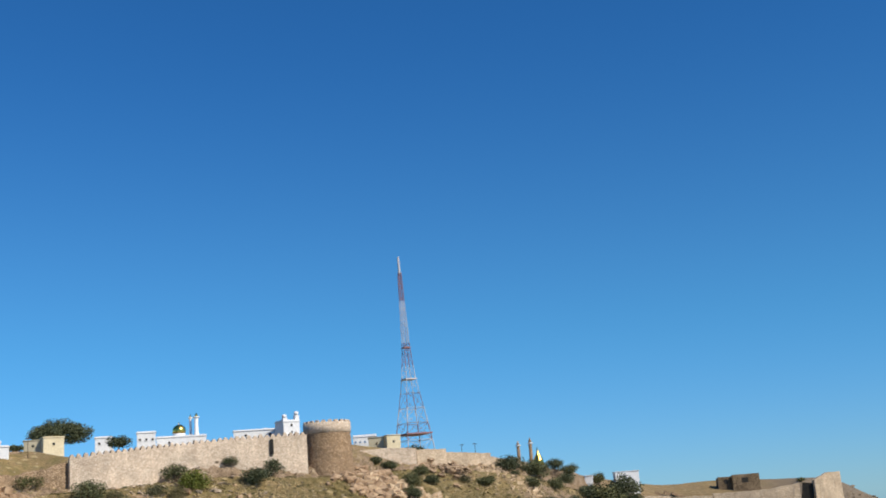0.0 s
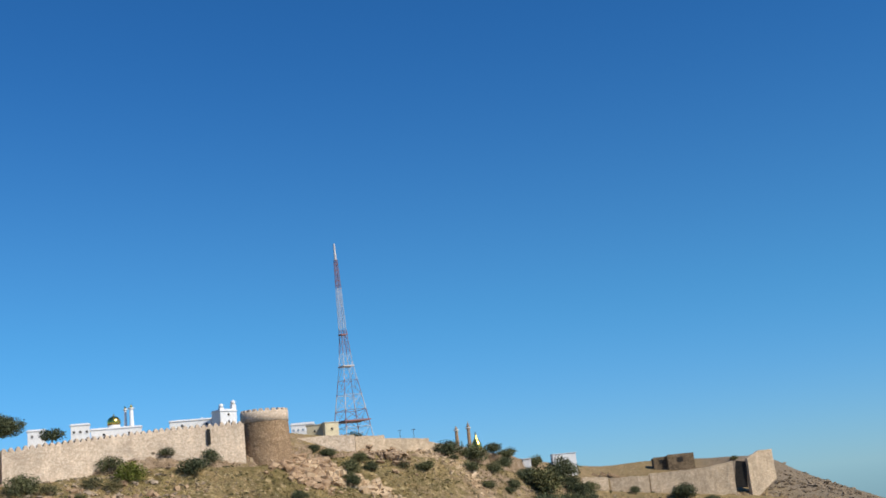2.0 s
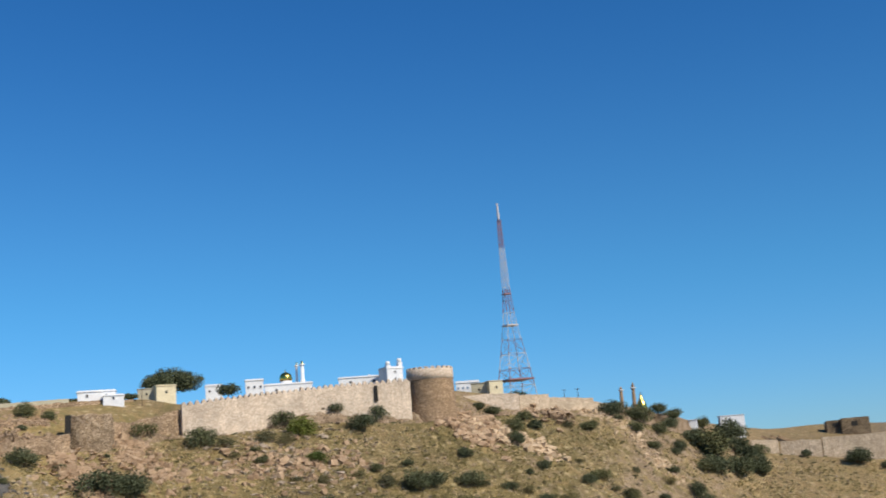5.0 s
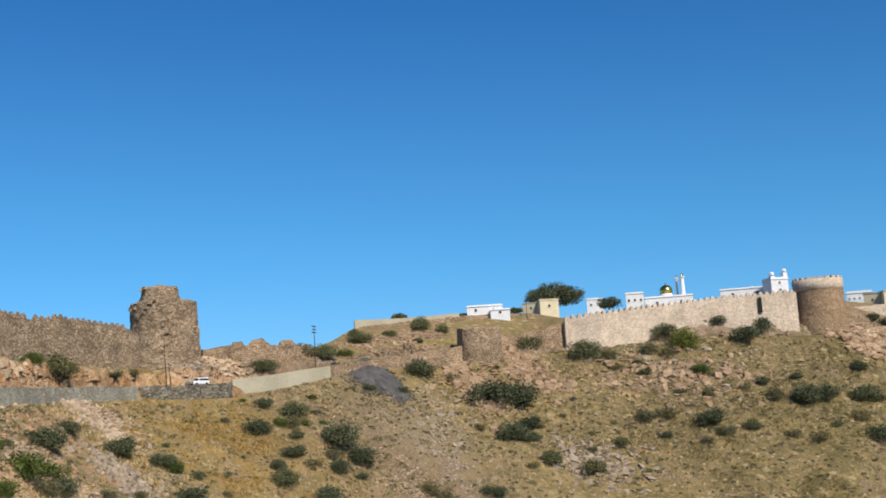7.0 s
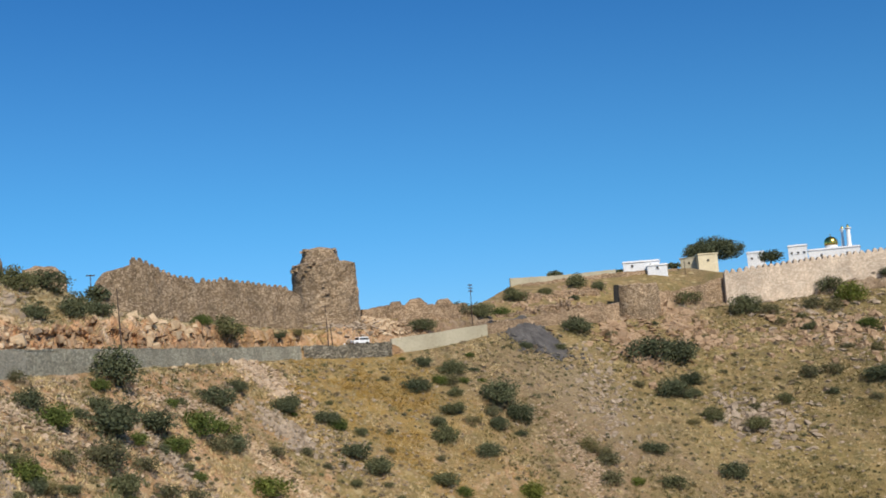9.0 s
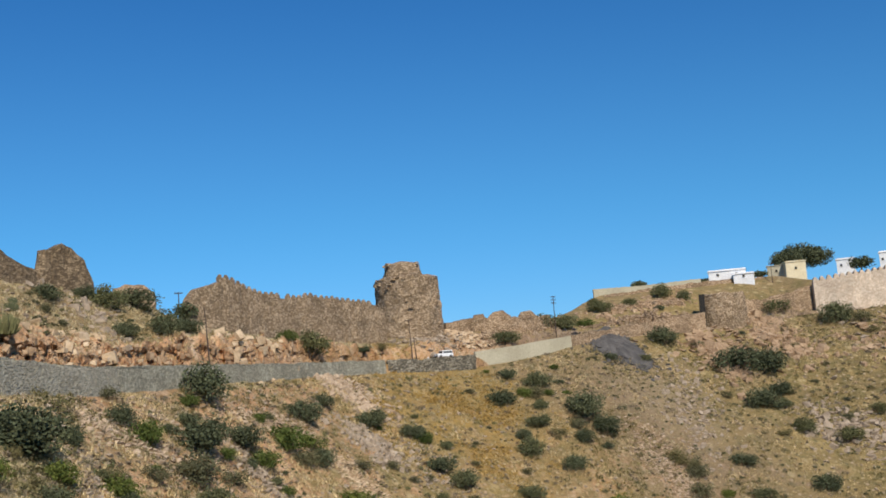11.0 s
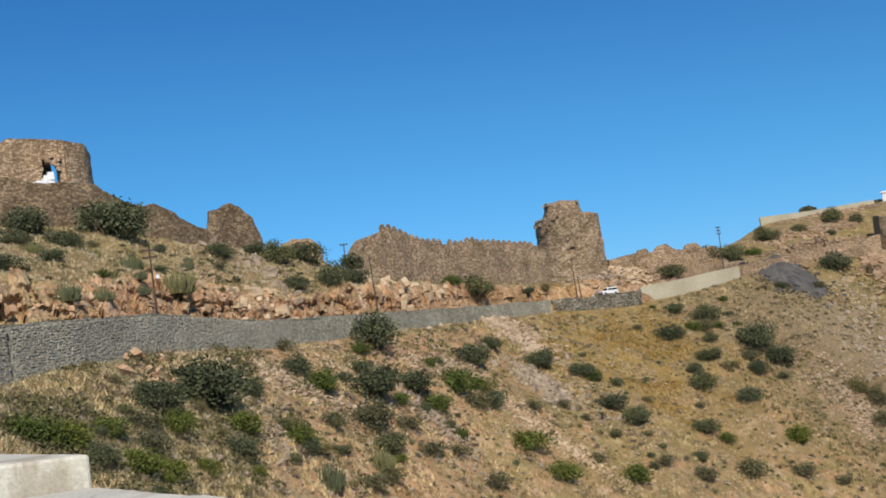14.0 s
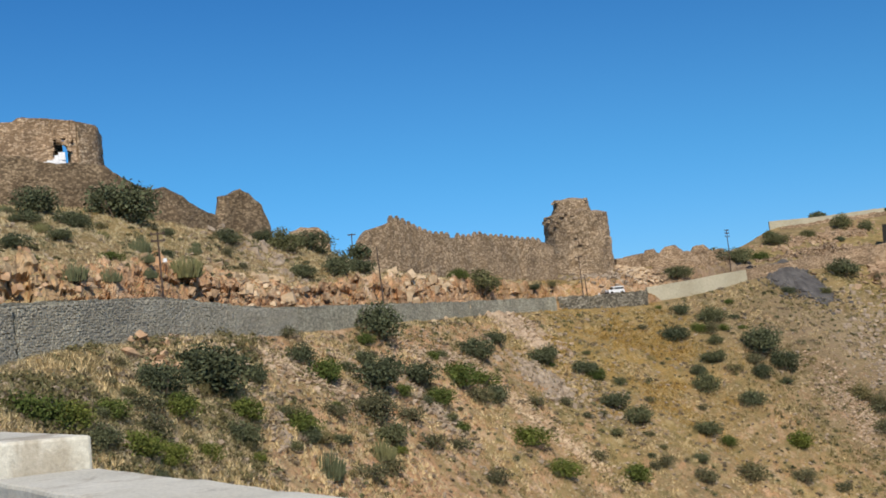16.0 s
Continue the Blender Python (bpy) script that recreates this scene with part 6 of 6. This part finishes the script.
scatter("olive_grass", "olive tinged grass between the bushes", "grass", 13000, patchy(anywhere_slope, 8, -0.05, 12), M_GRASS_OLIVE, 32, "grass", 1.5)
scatter("low_scrub", "low grey-green scrub matting the lower slope", "scrub", 1300, patchy(straw_field, 6, 0.0, 15), M_LEAF_GREY, 36, "scrub", 0.9)
scatter("low_scrub", "small scrub above the road", "scrub", 260, upper_slope, M_LEAF_GREY, 26, "scrub")


# ---- stones of the retaining wall ----
def pillow(rnd):
    """A rough block of facing stone, proud of the joints, one unit wide."""
    pts = []
    for y, k in ((0.0, 1.0), (-0.5, 0.96), (-1.0, 0.72)):
        for x, z in ((-0.5, -0.5), (0.5, -0.5), (0.5, 0.5), (-0.5, 0.5)):
            pts.append((x * k * rnd.uniform(0.86, 1.0), y * rnd.uniform(0.85, 1.1), z * k * rnd.uniform(0.82, 1.0)))
    quads = [(8, 9, 10, 11)]
    for o in (0, 4):
        quads += [(o + i, o + (i + 1) % 4, o + 4 + (i + 1) % 4, o + 4 + i) for i in range(4)]
    return pts, quads


def facing(lo, hi, off, drop, batter, thick, rnd):
    """Places of stones in courses over the wall's face between two bearings."""
    az = np.arange(lo, hi, 0.05)
    pts = np.array([P(a, float(ROAD(a, 0)) + off) for a in az])
    run = np.concatenate([[0], np.cumsum(np.linalg.norm(np.diff(pts, axis=0), axis=1))])
    course = 0
    while course * 0.23 < 5.2:
        u = rnd.uniform(0, 0.4)
        while u < run[-1] - 0.3:
            w = rnd.uniform(0.18, 0.42)
            a = float(np.interp(u + w / 2, run, az))
            base, top = float(ROAD(a, 1)) - 1.0, float(ROAD(a, 2)) - drop
            z = top - 0.2 - course * 0.23
            if z > base:
                p = P(a, float(ROAD(a, 0)) + off)
                q, s = P(a + 0.2, float(ROAD(a + 0.2, 0)) + off), P(a - 0.2, float(ROAD(a - 0.2, 0)) + off)
                turn = math.degrees(math.atan2(q.y - s.y, q.x - s.x))
                out = thick / 2 + batter * (top - z) / (top - base + 1.2)
                nx, ny = math.sin(radians(turn)), -math.cos(radians(turn))
                yield pose(p.x + nx * out, p.y + ny * out, z + rnd.uniform(-.07, .07), rnd.uniform(-5, 5), rnd.uniform(-14, 14), turn) @ Matrix.Diagonal((w, rnd.uniform(0.08, 0.17), rnd.uniform(0.19, 0.29), 1))
            u += w + 0.02
        course += 1


def facing_stone():
    n = Nodes("grey_facing_stone", 0.93)
    o = n.t.nodes.new("ShaderNodeObjectInfo").outputs["Random"]
    i = n.t.nodes.new("ShaderNodeNewGeometry").outputs["Random Per Island"]
    r = n.math("FRACT", n.math("ADD", o, i))
    col = n.ramp(r, [(0.0, (0.27, 0.255, 0.21)), (0.5, (0.33, 0.312, 0.256)), (1.0, (0.41, 0.388, 0.315))])
    col = n.mix(1.0, col, n.ramp(n.noise(0.25, 5, 0.6), [(0.3, 0.8), (0.7, 1.12)]), "MULTIPLY")
    f = n.noise(7, 4, 0.7)
    col = n.mix(1.0, col, n.ramp(f, [(0.3, 0.75), (0.7, 1.2)]), "MULTIPLY")
    return n.done(col, f, 0.5, 0.05)


M_FACING = facing_stone()
mason = random.Random(41)
blocks = [raw("stone", *pillow(mason), M_FACING) for _ in range(8)]
joined_v, joined_f = [], []
count = 0
for lo, hi, off, drop, thick in ((-67.0, -62.95, -0.35, 0.1, 0.7), (-62.9, -50.0, 0.0, 0.0, 0.6)):
    for m in facing(lo, hi, off, drop, 0.25, thick, mason):
        a = math.degrees(math.atan2(m.translation.x, m.translation.y))
        if -64.0 < a < -60.2 and count < 300:
            part("stone", mason.choice(blocks), parent=retaining).matrix_basis = m
            count += 1
        else:
            pts, quads = pillow(mason)
            k = len(joined_v)
            joined_v += [tuple(m @ Vector(q)) for q in pts]
            joined_f += [[k + i for i in q] for q in quads]
rest = part("stone_facing", raw("stone_facing", joined_v, joined_f, M_FACING), parent=retaining)
tagged(rest, "grey rubble facing stones in rough courses", kind="stuff")
